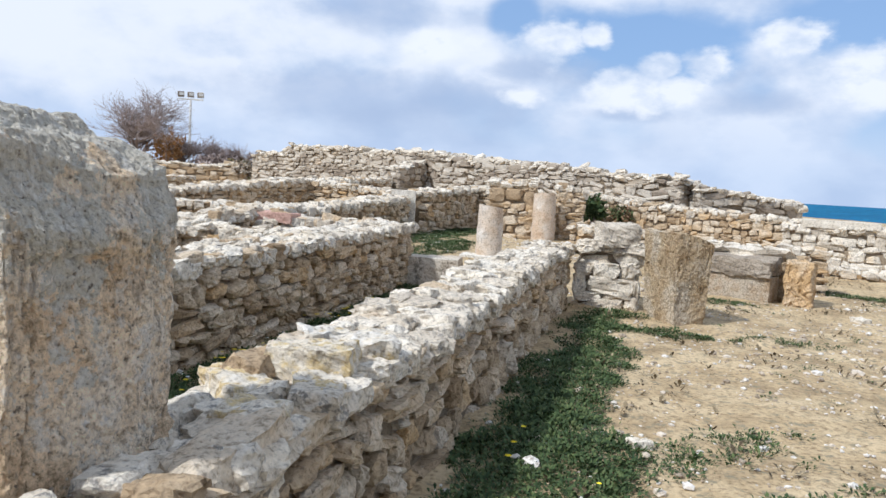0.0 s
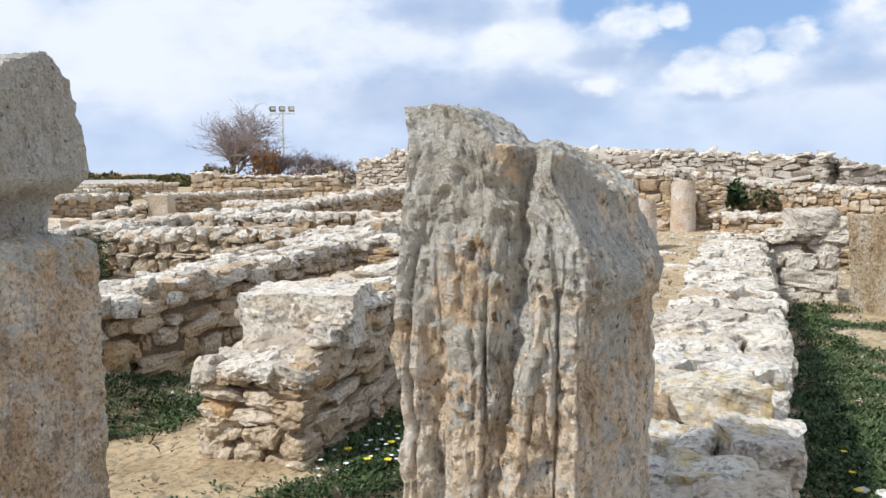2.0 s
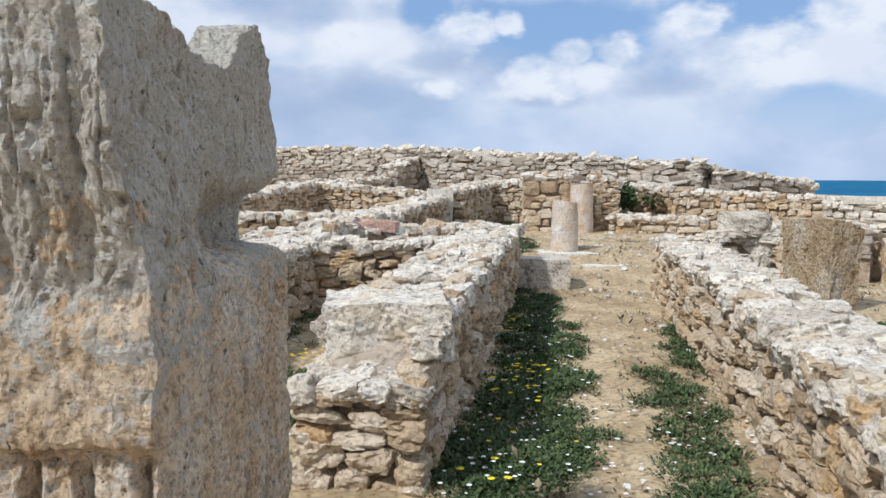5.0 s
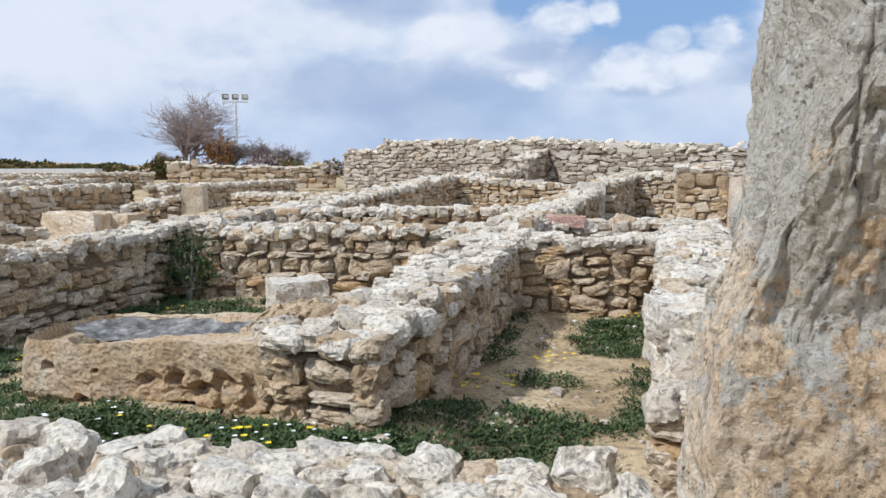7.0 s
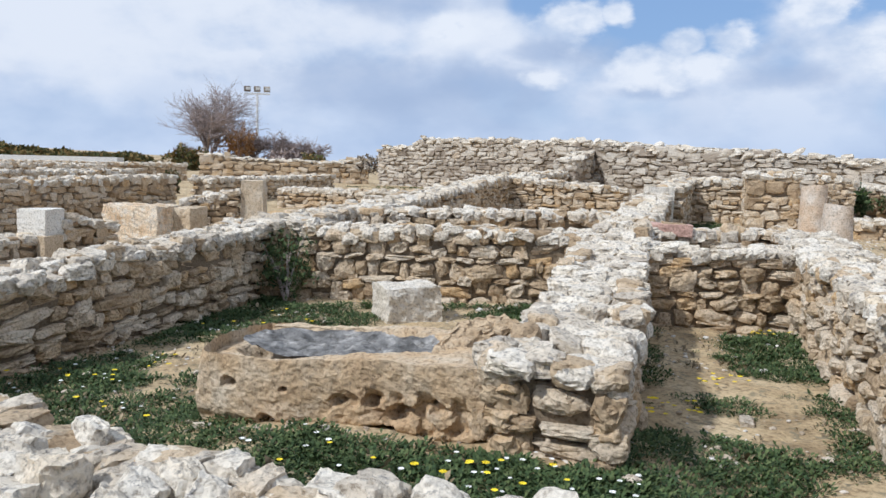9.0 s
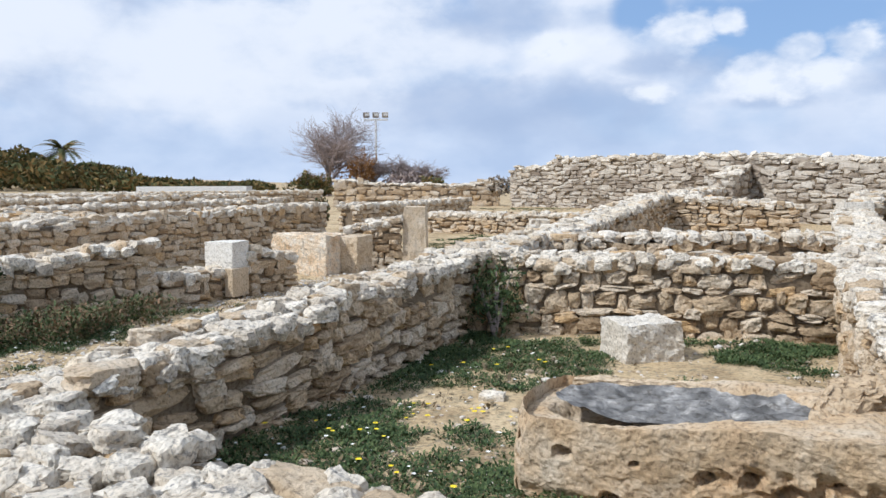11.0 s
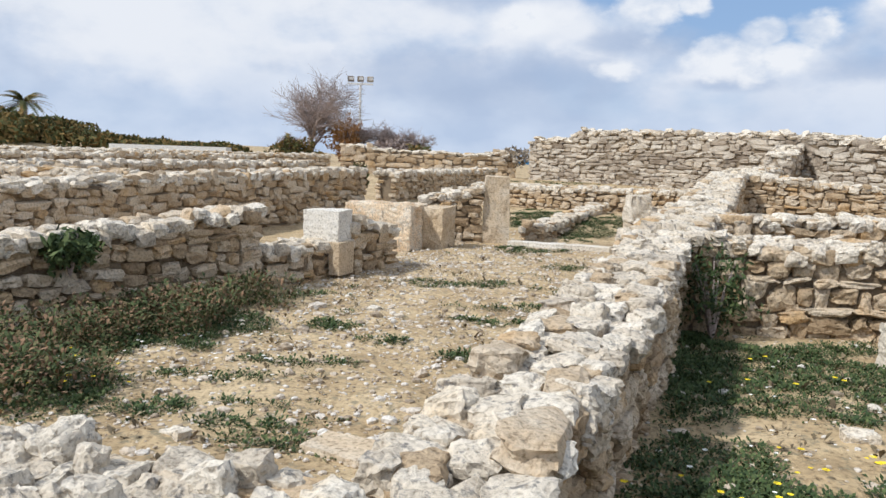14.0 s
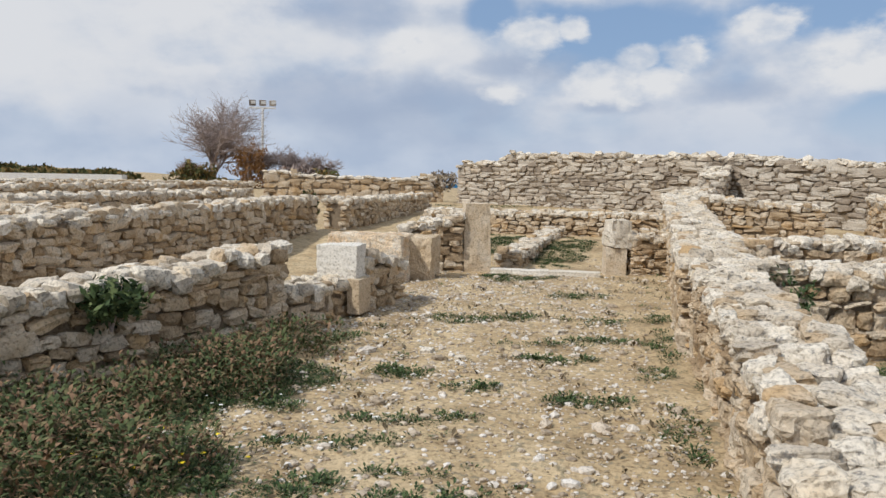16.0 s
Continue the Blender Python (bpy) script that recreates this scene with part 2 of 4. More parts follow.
BASIN = material("trough_clay_render", [(0.3, (0.38, 0.25, 0.14)), (0.5, (0.50, 0.365, 0.225)), (0.66, (0.56, 0.475, 0.36))], 4.0, bump=0.7, spots=(0.16, 0.12, 0.08), spot_scale=13, spot_cut=0.66)
BASIN_IN = material("trough_grey_lining", [(0.36, (0.10, 0.097, 0.093)), (0.48, (0.17, 0.165, 0.158)), (0.60, (0.28, 0.27, 0.255)), (0.72, (0.52, 0.50, 0.46))], 9.0, bump=1.0, bump_scale=22, vary=0.0)
PINK = material("pink_mortar", [(0.3, (0.45, 0.25, 0.20)), (0.7, (0.58, 0.38, 0.31))], 4.0)
SOIL = material("sandy_soil", [(0.32, (0.301, 0.220, 0.126)), (0.47, (0.460, 0.346, 0.202)), (0.62, (0.558, 0.438, 0.273))],
                1.7, bump=1.0, bump_scale=26, spots=(0.24, 0.21, 0.14), spot_scale=11, spot_cut=0.585, vary=0.0)
LEAF = material("ground_cover_leaf", [(0.1, (0.026, 0.048, 0.020)), (0.5, (0.060, 0.096, 0.035)), (0.9, (0.128, 0.159, 0.062))], 2.0, bump=0, vary=0.7, rough=0.7)
DRY_LEAF = material("dry_weed_leaf", [(0.1, (0.06, 0.085, 0.035)), (0.5, (0.10, 0.125, 0.05)), (0.72, (0.24, 0.15, 0.09))], 2.0, bump=0, vary=0.8, rough=0.8)
LITTER = material("dry_litter_straw", [(0.1, (0.09, 0.07, 0.045)), (0.5, (0.19, 0.15, 0.09)), (0.9, (0.36, 0.29, 0.19))], 2.0, bump=0, vary=0.8)
YELLOW = material("yellow_petal", [(0.3, (0.80, 0.60, 0.02)), (0.7, (0.90, 0.72, 0.05))], 5.0, bump=0)
PETAL = material("white_petal", [(0.3, (0.80, 0.80, 0.76)), (0.7, (0.90, 0.90, 0.88))], 5.0, bump=0)
PEBBLE = material("pale_pebble", [(0.2, (0.334, 0.273, 0.202)), (0.5, (0.546, 0.466, 0.370)), (0.8, (0.669, 0.634, 0.581))], 3.0, bump=0.3, vary=0.8)
BARK = material("grey_bark", [(0.3, (0.28, 0.225, 0.205)), (0.7, (0.46, 0.385, 0.355))], 3.0, bump=0.5)
RUST_LEAF = material("rust_foliage", [(0.1, (0.22, 0.11, 0.05)), (0.5, (0.38, 0.20, 0.08)), (0.9, (0.30, 0.20, 0.11))], 1.0, bump=0, vary=0.7)
WOOD_LEAF = material("far_foliage", [(0.1, (0.049, 0.063, 0.028)), (0.45, (0.091, 0.098, 0.038)), (0.62, (0.210, 0.140, 0.052))], 0.25, bump=0, vary=0.5)
METAL = material("white_painted_steel", [(0.3, (0.72, 0.72, 0.70)), (0.7, (0.82, 0.82, 0.80))], 2.0, bump=0, rough=0.45)
LAMP_FACE = material("floodlight_glass", [(0.3, (0.08, 0.08, 0.09)), (0.7, (0.14, 0.14, 0.15))], 2.0, bump=0, rough=0.2)
SEA = material("sea_water", [(0.3, (0.010, 0.085, 0.19)), (0.5, (0.016, 0.125, 0.25)), (0.72, (0.03, 0.20, 0.32))], 0.05, bump=0.6, bump_scale=0.4, rough=0.8, vary=0.0)
SEA.node_tree.nodes["Principled BSDF"].inputs["Specular IOR Level"].default_value = 0.02

# ---- builders ----
rng = np.random.default_rng(7)


def smooth(a, b, v):
    t = np.clip((v - a) / (b - a), 0, 1)
    return t * t * (3 - 2 * t)


def ground_z(x, y):
    """Height of the ground: flat floors, a step up towards the far rooms, the shore falling to the sea."""
    x, y = np.asarray(x, float), np.asarray(y, float)
    start = 10.5 + 5.5 * (1 - smooth(-3.2, -0.8, x))
    z = 0.28 * smooth(start, start + 3.0, y) * (1 - smooth(1.2, 3.0, x) * (1 - smooth(13, 17, y)))
    z = z + 0.35 * smooth(20, 30, y)
    coast = 27 - 0.5 * (y - 20)
    z = z - 12 * smooth(0, 28, x - coast)
    away = np.hypot(x + 3, y - 14)
    bumps = 0.018 * np.sin(3.1 * x + 1.7 * y) * np.sin(2.3 * y - 1.1 * x) + 0.012 * np.sin(7.3 * x) * np.sin(6.1 * y + 2 * x)
    hill = 3.5 * smooth(0, 1, (-x - 45 - 0.35 * (y - 60)) / 60) * smooth(30, 90, y)
    mound = 0.17 * smooth(-6.6, -5.2, x) * (1 - smooth(-3.7, -3.1, x)) * smooth(3.4, 4.2, y) * (1 - smooth(5.1, 5.9, y))
    return z + bumps * (away < 60) + hill + mound


def mesh(name, verts, faces, mat, flat=True):
    me = bpy.data.meshes.new(name)
    me.from_pydata([tuple(v) for v in verts], [], [tuple(f) for f in faces])
    me.materials.append(mat)
    if not flat:
        me.polygons.foreach_set("use_smooth", [True] * len(me.polygons))
    me.update()
    return me


def part(name, bm, mat, parent, label=""):
    me = bpy.data.meshes.new(name)
    bm.to_mesh(me)
    bm.free()
    me.materials.append(mat)
    ob = new(name, me)
    ob.parent = parent
    if label:
        ob["label"] = label
    return ob


def thing(name, x, y, z, label, category, kind="", group="", turn=0.0):
    ob = new(name)
    ob.matrix_world = pose(x, y, z, 0, 0, turn)
    return tagged(ob, label, category, group, kind)


def rock(n, seed, square=0.55, rough=0.10):
    """A unit rubble stone: a rounded box of side 1 with an uneven, chipped skin."""
    bm = bmesh.new()
    bmesh.ops.create_cube(bm, size=1.0)
    bmesh.ops.subdivide_edges(bm, edges=bm.edges[:], cuts=n - 1, use_grid_fill=True)
    r = np.random.default_rng(seed)
    taper = r.uniform(-0.16, 0.16, 4)
    off = Vector(r.uniform(-50, 50, 3))
    for v in bm.verts:
        p = v.co * 2
        ball = p.normalized()
        q = p * square + ball * (1 - square) * 1.12
        k = noise.noise_vector(q * 0.9 + off) * rough * 2.4 + noise.noise_vector(q * 2.6 + off) * rough * 1.2 + noise.noise_vector(q * 6.5 + off) * rough * (0.55 if n > 3 else 0)
        q = q + k
        q.x *= 1 + taper[0] * q.z + taper[1] * q.y
        q.z *= 1 + taper[2] * q.x
        v.co = q * 0.5
    bmesh.ops.triangulate(bm, faces=bm.faces[:])
    verts = np.array([v.co[:] for v in bm.verts])
    low, high = verts.min(0), verts.max(0)
    verts = (verts - (low + high) / 2) / (high - low)
    faces = np.array([[v.index for v in f.verts] for f in bm.faces])
    bm.free()
    return verts, faces


ROCKS = [rock(3, 100 + i, 0.50, 0.15) for i in range(24)]
ROCKS_FINE = [rock(6, 200 + i, 0.50, 0.15) for i in range(32)]
ROCK_MESHES = {}


def rock_mesh(i, fine, mat):
    key = (i, fine, mat.name)
    if key not in ROCK_MESHES:
        v, f = (ROCKS_FINE if fine else ROCKS)[i]
        ROCK_MESHES[key] = mesh("stone", v, f, mat)
    return ROCK_MESHES[key]


def joined(name, items, shapes, mat):
    """items: (index, 4x4 matrix) of unit shapes, joined into one mesh."""
    vs, fs, n = [], [], 0
    for i, m in items:
        v, f = shapes[i]
        a = np.array(m)
        vs.append(v @ a[:3, :3].T + a[:3, 3])
        fs.append(f + n)
        n += len(v)
    return mesh(name, np.concatenate(vs), np.concatenate(fs), mat)


def stone_matrix(p, along, size, tilt=0.06, r=None, lean=None):
    """A stone at p, its length along the plan direction, size (length, depth, height)."""
    r = r or rng
    a = math.atan2(along[1], along[0])
    e = Euler((r.normal(0, tilt), r.normal(0, lean or tilt), a + r.normal(0, tilt)))
    return Matrix.LocRotScale(Vector(p), e, Vector(size))


WALLS = []


def wall(name, pts, width, label, sides="LR", ends="", near=True, course=0.09, length=0.20, face=None, top=None, base=None, cap=True, fine=False, ragged=0.05, limit=300, core=None, grain=0.9):
    """A rubble wall along the plan line pts = (x, y, top height): an earth core, faces of coursed stones and a rough cap."""
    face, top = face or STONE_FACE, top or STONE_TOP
    P = np.array(pts, float)
    seg = np.hypot(*(np.diff(P[:, :2], axis=0).T))
    run = np.concatenate([[0], np.cumsum(seg)])
    total = run[-1]

    def at(s):
        s = min(max(s, 0), total)
        x, y, z = (np.interp(s, run, P[:, k]) for k in range(3))
        k = min(max(np.searchsorted(run, s, side="right") - 1, 0), len(seg) - 1)
        d = (P[k + 1, :2] - P[k, :2]) / seg[k]
        return x, y, z, d

    low = float(min(ground_z(P[:, 0], P[:, 1]))) - 0.06 if base is None else base
    bm = bmesh.new()
    inset = 0.075
    steps = max(2, int(total / 0.35))
    rings = []
    for i in range(steps + 1):
        s = inset + (total - 2 * inset) * i / steps
        x, y, z, d = at(s)
        nx, ny = -d[1], d[0]
        w = width / 2 - inset
        zt = z - 0.085 + rng.uniform(-0.02, 0.015)
        rings.append([bm.verts.new((x + nx * w, y + ny * w, low)), bm.verts.new((x + nx * w, y + ny * w, zt)),
                      bm.verts.new((x - nx * w, y - ny * w, zt)), bm.verts.new((x - nx * w, y - ny * w, low))])
    for a, b in zip(rings, rings[1:]):
        for j in range(4):
            bm.faces.new((a[j], a[(j + 1) % 4], b[(j + 1) % 4], b[j]))
    bm.faces.new(rings[0][::-1])
    bm.faces.new(rings[-1])
    bmesh.ops.recalc_face_normals(bm, faces=bm.faces[:])
    me = bpy.data.meshes.new(name)
    bm.to_mesh(me)
    bm.free()
    me.materials.append(core or MORTAR)
    me.materials.append(CAP_MORTAR)
    for f in me.polygons:
        if f.normal.z > 0.5:
            f.material_index = 1
    ob = tagged(new(name, me), label, "stone wall", kind="structure")
    shapes = ROCKS_FINE if fine else ROCKS
    stones = []

    def lay(s0, s1, off, sideways, d_fixed=None):
        """Courses of one face; off is the signed distance from the middle line."""
        zrow = low + 0.02
        while True:
            h = course * rng.uniform(0.65, 1.55)
            s, placed = s0, False
            while s < s1 - 0.03:
                ln = min(length * rng.lognormal(0, 0.38), s1 - s)
                if s1 - s - ln < 0.07:
                    ln = s1 - s
                mid = s + ln / 2
                x, y, z, d = at(mid) if not sideways else at(d_fixed)
                if zrow + h * 0.55 < z:
                    hh = h * rng.choice([rng.uniform(0.75, 1.1), rng.uniform(1.0, 1.5)], p=[0.7, 0.3])
                    dep = rng.uniform(0.15, 0.24)
                    out = rng.normal(0, 0.018)
                    if sideways:
                        px, py = x - d[1] * mid, y + d[0] * mid
                        sign = -1 if d_fixed < total / 2 else 1
                        px, py = px + d[0] * sign * (out - dep / 2), py + d[1] * sign * (out - dep / 2)
                        along = (-d[1], d[0])
                    else:
                        o = off + (1 if off > 0 else -1) * (out - dep / 2)
                        px, py = x - d[1] * o, y + d[0] * o
                        along = d
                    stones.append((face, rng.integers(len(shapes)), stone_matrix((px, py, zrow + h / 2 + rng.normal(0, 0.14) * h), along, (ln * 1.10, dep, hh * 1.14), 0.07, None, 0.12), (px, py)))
                    placed = True
                s += ln
            zrow += h
            if not placed:
                break

    if "L" in sides:
        lay(0, total, width / 2, False)
    if "R" in sides:
        lay(0, total, -width / 2, False)
    if "A" in ends:
        lay(-width / 2, width / 2, 0, True, 0.0)
    if "B" in ends:
        lay(-width / 2, width / 2, 0, True, total)
    if cap:
        s = 0.0
        while s < total:
            step = length * grain * rng.uniform(0.5, 1.0)
            o = -width / 2
            while o < width / 2 - 0.03:
                w = min(length * grain * rng.uniform(0.5, 1.15), width / 2 - o)
                if width / 2 - o - w < 0.07:
                    w = width / 2 - o
                x, y, z, d = at(s + step / 2 + rng.normal(0, 0.02))
                om = o + w / 2
                om += rng.normal(0, 0.02)
                px, py = x - d[1] * om + d[0] * rng.normal(0, 0.03), y + d[0] * om + d[1] * rng.normal(0, 0.03)
                hh = rng.uniform(0.09, 0.17)
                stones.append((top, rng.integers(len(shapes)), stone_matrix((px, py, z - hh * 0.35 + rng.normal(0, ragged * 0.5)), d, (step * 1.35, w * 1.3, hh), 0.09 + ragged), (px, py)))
                o += w
            s += step
    if near:
        stones.sort(key=lambda q: q[3][1] * 1.0)
        single, rest = stones[:limit], stones[limit:]
    else:
        single, rest = [], stones
    for mat, i, m, _ in single:
        st = new("stone", rock_mesh(int(i), fine, mat))
        st.parent = ob
        st.matrix_basis = m
    for mat in {q[0].name: q[0] for q in rest}.values():
        items = [(int(i), m) for q, i, m, _ in rest if q == mat]
        extra = new("rubble_stones", joined("rubble_stones", items, shapes, mat))
        extra.parent = ob
        extra["kind"] = "stuff"
    WALLS.append(ob)
    return ob


def block_bm(w, d, h, cuts=6, rough=0.015, square=0.93, seed=0, shape=None, freq=4.0):
    """A cut or weathered stone block standing on z = 0, with rubbed edges; shape may bend each point."""
    bm = bmesh.new()
    bmesh.ops.create_cube(bm, size=2.0)
    bmesh.ops.subdivide_edges(bm, edges=bm.edges[:], cuts=cuts, use_grid_fill=True)
    off = Vector((seed * 13.7, seed * 5.1, seed * 9.3))
    for v in bm.verts:
        p = v.co.copy()
        n = sum(abs(c) ** 14 for c in p) ** (1 / 14)
        p = p * (square + (1 - square) / n)
        q = Vector((p.x * w / 2, p.y * d / 2, (p.z + 1) * h / 2))
        if shape:
            q = Vector(shape(q.x, q.y, q.z))
        q += noise.noise_vector(q * freq + off) * rough + noise.noise_vector(q * freq * 4 + off) * rough * 0.6 + noise.noise_vector(q * freq * 11 + off) * rough * 0.35
        v.co = q
    return bm


def block(name, x, y, z, size, turn, mat, label, category="stone block", **kw):
    bm = block_bm(*size, **kw)
    me = bpy.data.meshes.new(name)
    bm.to_mesh(me)
    bm.free()
    me.materials.append(mat)
    ob = new(name, me)
    ob.matrix_world = pose(x, y, z, 0, 0, turn)
    return tagged(ob, label, category)


# ---- ground and sea ----


def make_ground():
    def axis(dense0, dense1, step, reach):
        mid = list(np.arange(dense0, dense1, step))
        lowv, highv, g = [], [], step
        v = dense0
        while v > -reach:
            g *= 1.25
            v -= g
            lowv.append(v)
        v, g = dense1, step
        while v < reach:
            highv.append(v)
            g *= 1.25
            v += g
        return np.array(lowv[::-1] + mid + highv)

    xs, ys = axis(-20, 9, 0.14, 4200), axis(0, 30, 0.14, 4200)
    X, Y = np.meshgrid(xs, ys)
    Z = ground_z(X, Y)
    inner = (np.abs(X + 5) < 15) & (np.abs(Y - 15) < 15)
    Z = Z + inner * rng.normal(0, 0.006, Z.shape)
    verts = np.stack([X.ravel(), Y.ravel(), Z.ravel()], 1)
    nx, ny = len(xs), len(ys)
    i = np.arange((ny - 1) * nx).reshape(ny - 1, nx)[:, :-1].ravel()
    faces = np.stack([i, i + 1, i + nx + 1, i + nx], 1)
    tagged(new("ground", mesh("ground", verts, faces, SOIL, flat=False)), "dry sandy soil floor with pebbles and sparse weeds", "ground", kind="structure")


make_ground()
sea = tagged(new("water", mesh("water", [(-500, 30, -3), (4200, -900, -3), (4200, 4400, -3), (-4200, 4400, -3), (-4200, 500, -3)], [(0, 1, 2, 3, 4)], SEA)), "deep blue open sea reaching the horizon", "sea", kind="structure")

# ---- rubble walls ----
wall("wall_front", [(-2.72, 3.08, 0.62), (-4.5, 3.10, 0.62), (-5.2, 3.34, 0.60), (-6.8, 3.98, 0.55), (-7.8, 4.22, 0.53), (-8.75, 4.28, 0.55), (-9.35, 4.38, 0.48)], 0.66, "low rubble limestone wall with a bleached uneven top", ends="AB", fine=True, course=0.10, length=0.165, ragged=0.06, limit=700, grain=0.85)
wall("wall_front_east", [(-0.95, 2.22, 0.60), (0.05, 2.26, 0.62)], 0.40, "low rubble wall at the foot of a standing slab", ends="AB", fine=True, course=0.12, length=0.15)
wall("wall_corridor_east", [(-0.42, 2.55, 0.60), (-0.34, 3.1, 0.62), (-0.18, 4.05, 0.67), (-0.03, 5.0, 0.70), (0.11, 5.9, 0.70), (0.74, 10.35, 0.70)], 0.51, "rubble limestone wall beside the sandy passage", ends="AB", fine=True, limit=420, ragged=0.035)
wall("wall_corridor_west", [(-2.24, 4.5, 0.46), (-2.19, 4.82, 0.50), (-2.18, 4.86, 0.70), (-1.94, 6.5, 0.74), (-1.74, 8.0, 0.76), (-1.35, 10.9, 0.80)], 0.62, "rubble limestone wall with a large pale end stone", ends="AB", fine=True, limit=420, ragged=0.03)
wall("wall_middle", [(-4.05, 4.85, 0.60), (-3.86, 5.9, 0.64), (-3.6, 8.6, 0.73), (-3.35, 10.2, 0.82)], 0.64, "rubble limestone wall ending beside the trough", ends="A", fine=True, course=0.11, length=0.22, limit=420)
wall("wall_middle_far", [(-3.35, 10.2, 0.82), (-2.3, 16.4, 1.0)], 0.56, "rubble limestone wall between far rooms", limit=150)
wall("wall_cross_east", [(-3.35, 9.1, 0.72), (-1.8, 9.2, 0.72)], 0.6, "rubble limestone cross wall closing a small room", course=0.10, length=0.22, fine=True)
wall("wall_cross_east_back", [(-3.1, 10.75, 0.76), (-1.6, 10.9, 0.78)], 0.6, "rubble limestone cross wall")
wall("wall_cross_west", [(-7.0, 9.7, 0.76), (-3.75, 9.9, 0.76)], 0.55, "rubble limestone wall behind the trough room", course=0.105, length=0.20, fine=True)
wall("wall_cross_west_back", [(-6.7, 11.5, 0.84), (-3.4, 12.3, 0.86)], 0.5, "rubble limestone cross wall", limit=150)
wall("wall_court_east", [(-7.98, 4.6, 0.54), (-7.92, 5.2, 0.58), (-7.76, 6.0, 0.64), (-7.48, 8.0, 0.72), (-7.33, 9.4, 0.78)], 0.50, "rubble limestone wall between court and trough room", fine=True, limit=420, ragged=0.04)
wall("wall_court_east_far", [(-7.33, 9.4, 0.78), (-6.75, 12.7, 0.85), (-5.6, 20.0, 1.22), (-4.2, 24.0, 1.36)], 0.66, "long rubble limestone wall running towards the far rocks")
wall("wall_far_cross", [(-5.3, 20.2, 1.25), (-2.6, 20.0, 1.02)], 0.6, "rubble limestone cross wall", near=False)
wall("wall_court_west", [(-12.75, 6.0, 0.62), (-12.2, 7.4, 0.66), (-11.6, 9.0, 0.74), (-11.35, 9.8, 0.82)], 0.5, "rubble limestone wall with weeds at its foot", ends="B")
wall("wall_court_west_low", [(-11.3, 9.85, 0.40), (-10.85, 11.0, 0.40)], 0.46, "low rubble limestone sill of a doorway")
wall("wall_court_west_end", [(-10.82, 11.05, 0.62), (-10.55, 11.85, 0.52)], 0.46, "short stub of rubble limestone wall", ends="AB")
wall("wall_stele", [(-10.9, 14.75, 0.72), (-9.95, 15.1, 0.92)], 0.40, "rubble limestone wall beside an upright block")
wall("wall_jamb", [(-7.3, 15.4, 0.66), (-6.25, 15.6, 0.70)], 0.5, "rubble limestone wall beside a door jamb", ends="A")
wall("wall_bench", [(-9.2, 15.9, 0.24), (-8.3, 19.8, 0.44)], 0.45, "low rubble limestone footing", ends="AB")
wall("wall_court_back", [(-11.2, 20.6, 0.78), (-6.0, 20.0, 0.80)], 0.6, "rubble limestone wall closing the far court", near=False)
wall("wall_row_first", [(-15.1, 4.5, 0.86), (-14.6, 12.0, 0.93), (-13.75, 19.4, 1.05)], 0.6, "long rubble limestone wall in shade", course=0.11, length=0.24)
wall("wall_row_first_far", [(-13.3, 20.2, 0.98), (-12.2, 27.6, 1.02)], 0.6, "rubble limestone wall", near=False)
wall("wall_row_second", [(-19.0, 8.0, 1.0), (-16.2, 22.0, 1.12)], 0.6, "rubble limestone wall", near=False)
wall("wall_row_cross", [(-18.2, 12.5, 1.02), (-14.9, 13.0, 0.98)], 0.5, "rubble limestone cross wall", near=False)
wall("wall_row_third", [(-25.0, 14.0, 1.1), (-20.5, 27.0, 1.2)], 0.7, "rubble limestone wall", near=False)
wall("wall_row_fourth", [(-34.0, 20.0, 1.2), (-19.0, 30.5, 1.3)], 0.7, "rubble limestone wall", near=False)
wall("wall_back", [(-18.9, 31.6, 1.72), (-17.9, 31.8, 1.72), (-17.8, 31.85, 1.62), (-14.0, 32.8, 1.5), (-13.2, 33.0, 1.62), (-12.2, 33.3, 1.6)], 0.7, "pale coursed limestone wall", near=False, course=0.2, length=0.4, ends="AB")
wall("wall_big", [(-11.3, 32.4, 1.95), (-10.9, 32.2, 2.15), (-9.5, 31.4, 2.2), (-9.4, 31.3, 2.47), (-6.5, 29.0, 2.40), (-3, 26, 2.28), (1, 22.4, 1.98), (4.1, 19.7, 1.70)], 0.9, "tall rough wall of eroded limestone", near=False, course=0.12, length=0.36, ends="AB", ragged=0.11, face=ERODED)
wall("wall_big_east", [(4.1, 19.7, 1.62), (6.7, 20.5, 1.34)], 0.8, "rough limestone wall above the sea", near=False, ends="AB", course=0.13, length=0.36, face=ERODED)
wall("wall_big_spur", [(-4.0, 24.0, 1.7), (-3.2, 26.2, 2.1)], 0.7, "rough limestone spur below the tall wall", near=False, ends="A", course=0.13, length=0.36, face=ERODED)
wall("wall_inner_west", [(-2.0, 16.9, 1.12), (-1.2, 20.6, 1.25)], 0.5, "rubble limestone wall of a small inner room", near=False)
wall("wall_inner_back", [(-1.3, 20.7, 1.3), (0.6, 20.4, 1.3)], 0.5, "rubble limestone back wall of a small inner room", near=False)
wall("wall_inner_front", [(-0.5, 17.45, 1.46), (0.50, 17.4, 1.50)], 0.45, "neatly coursed limestone wall beside a column", course=0.15, length=0.32, ends="AB")
wall("wall_inner_east", [(0.95, 17.5, 1.46), (1.5, 17.6, 1.30)], 0.45, "thinly coursed limestone wall stub", ends="AB")
wall("wall_shrub", [(1.5, 18.9, 1.30), (3.2, 17.9, 1.15), (5.6, 16.4, 1.0)], 0.5, "rubble limestone wall behind a shrub", near=False)
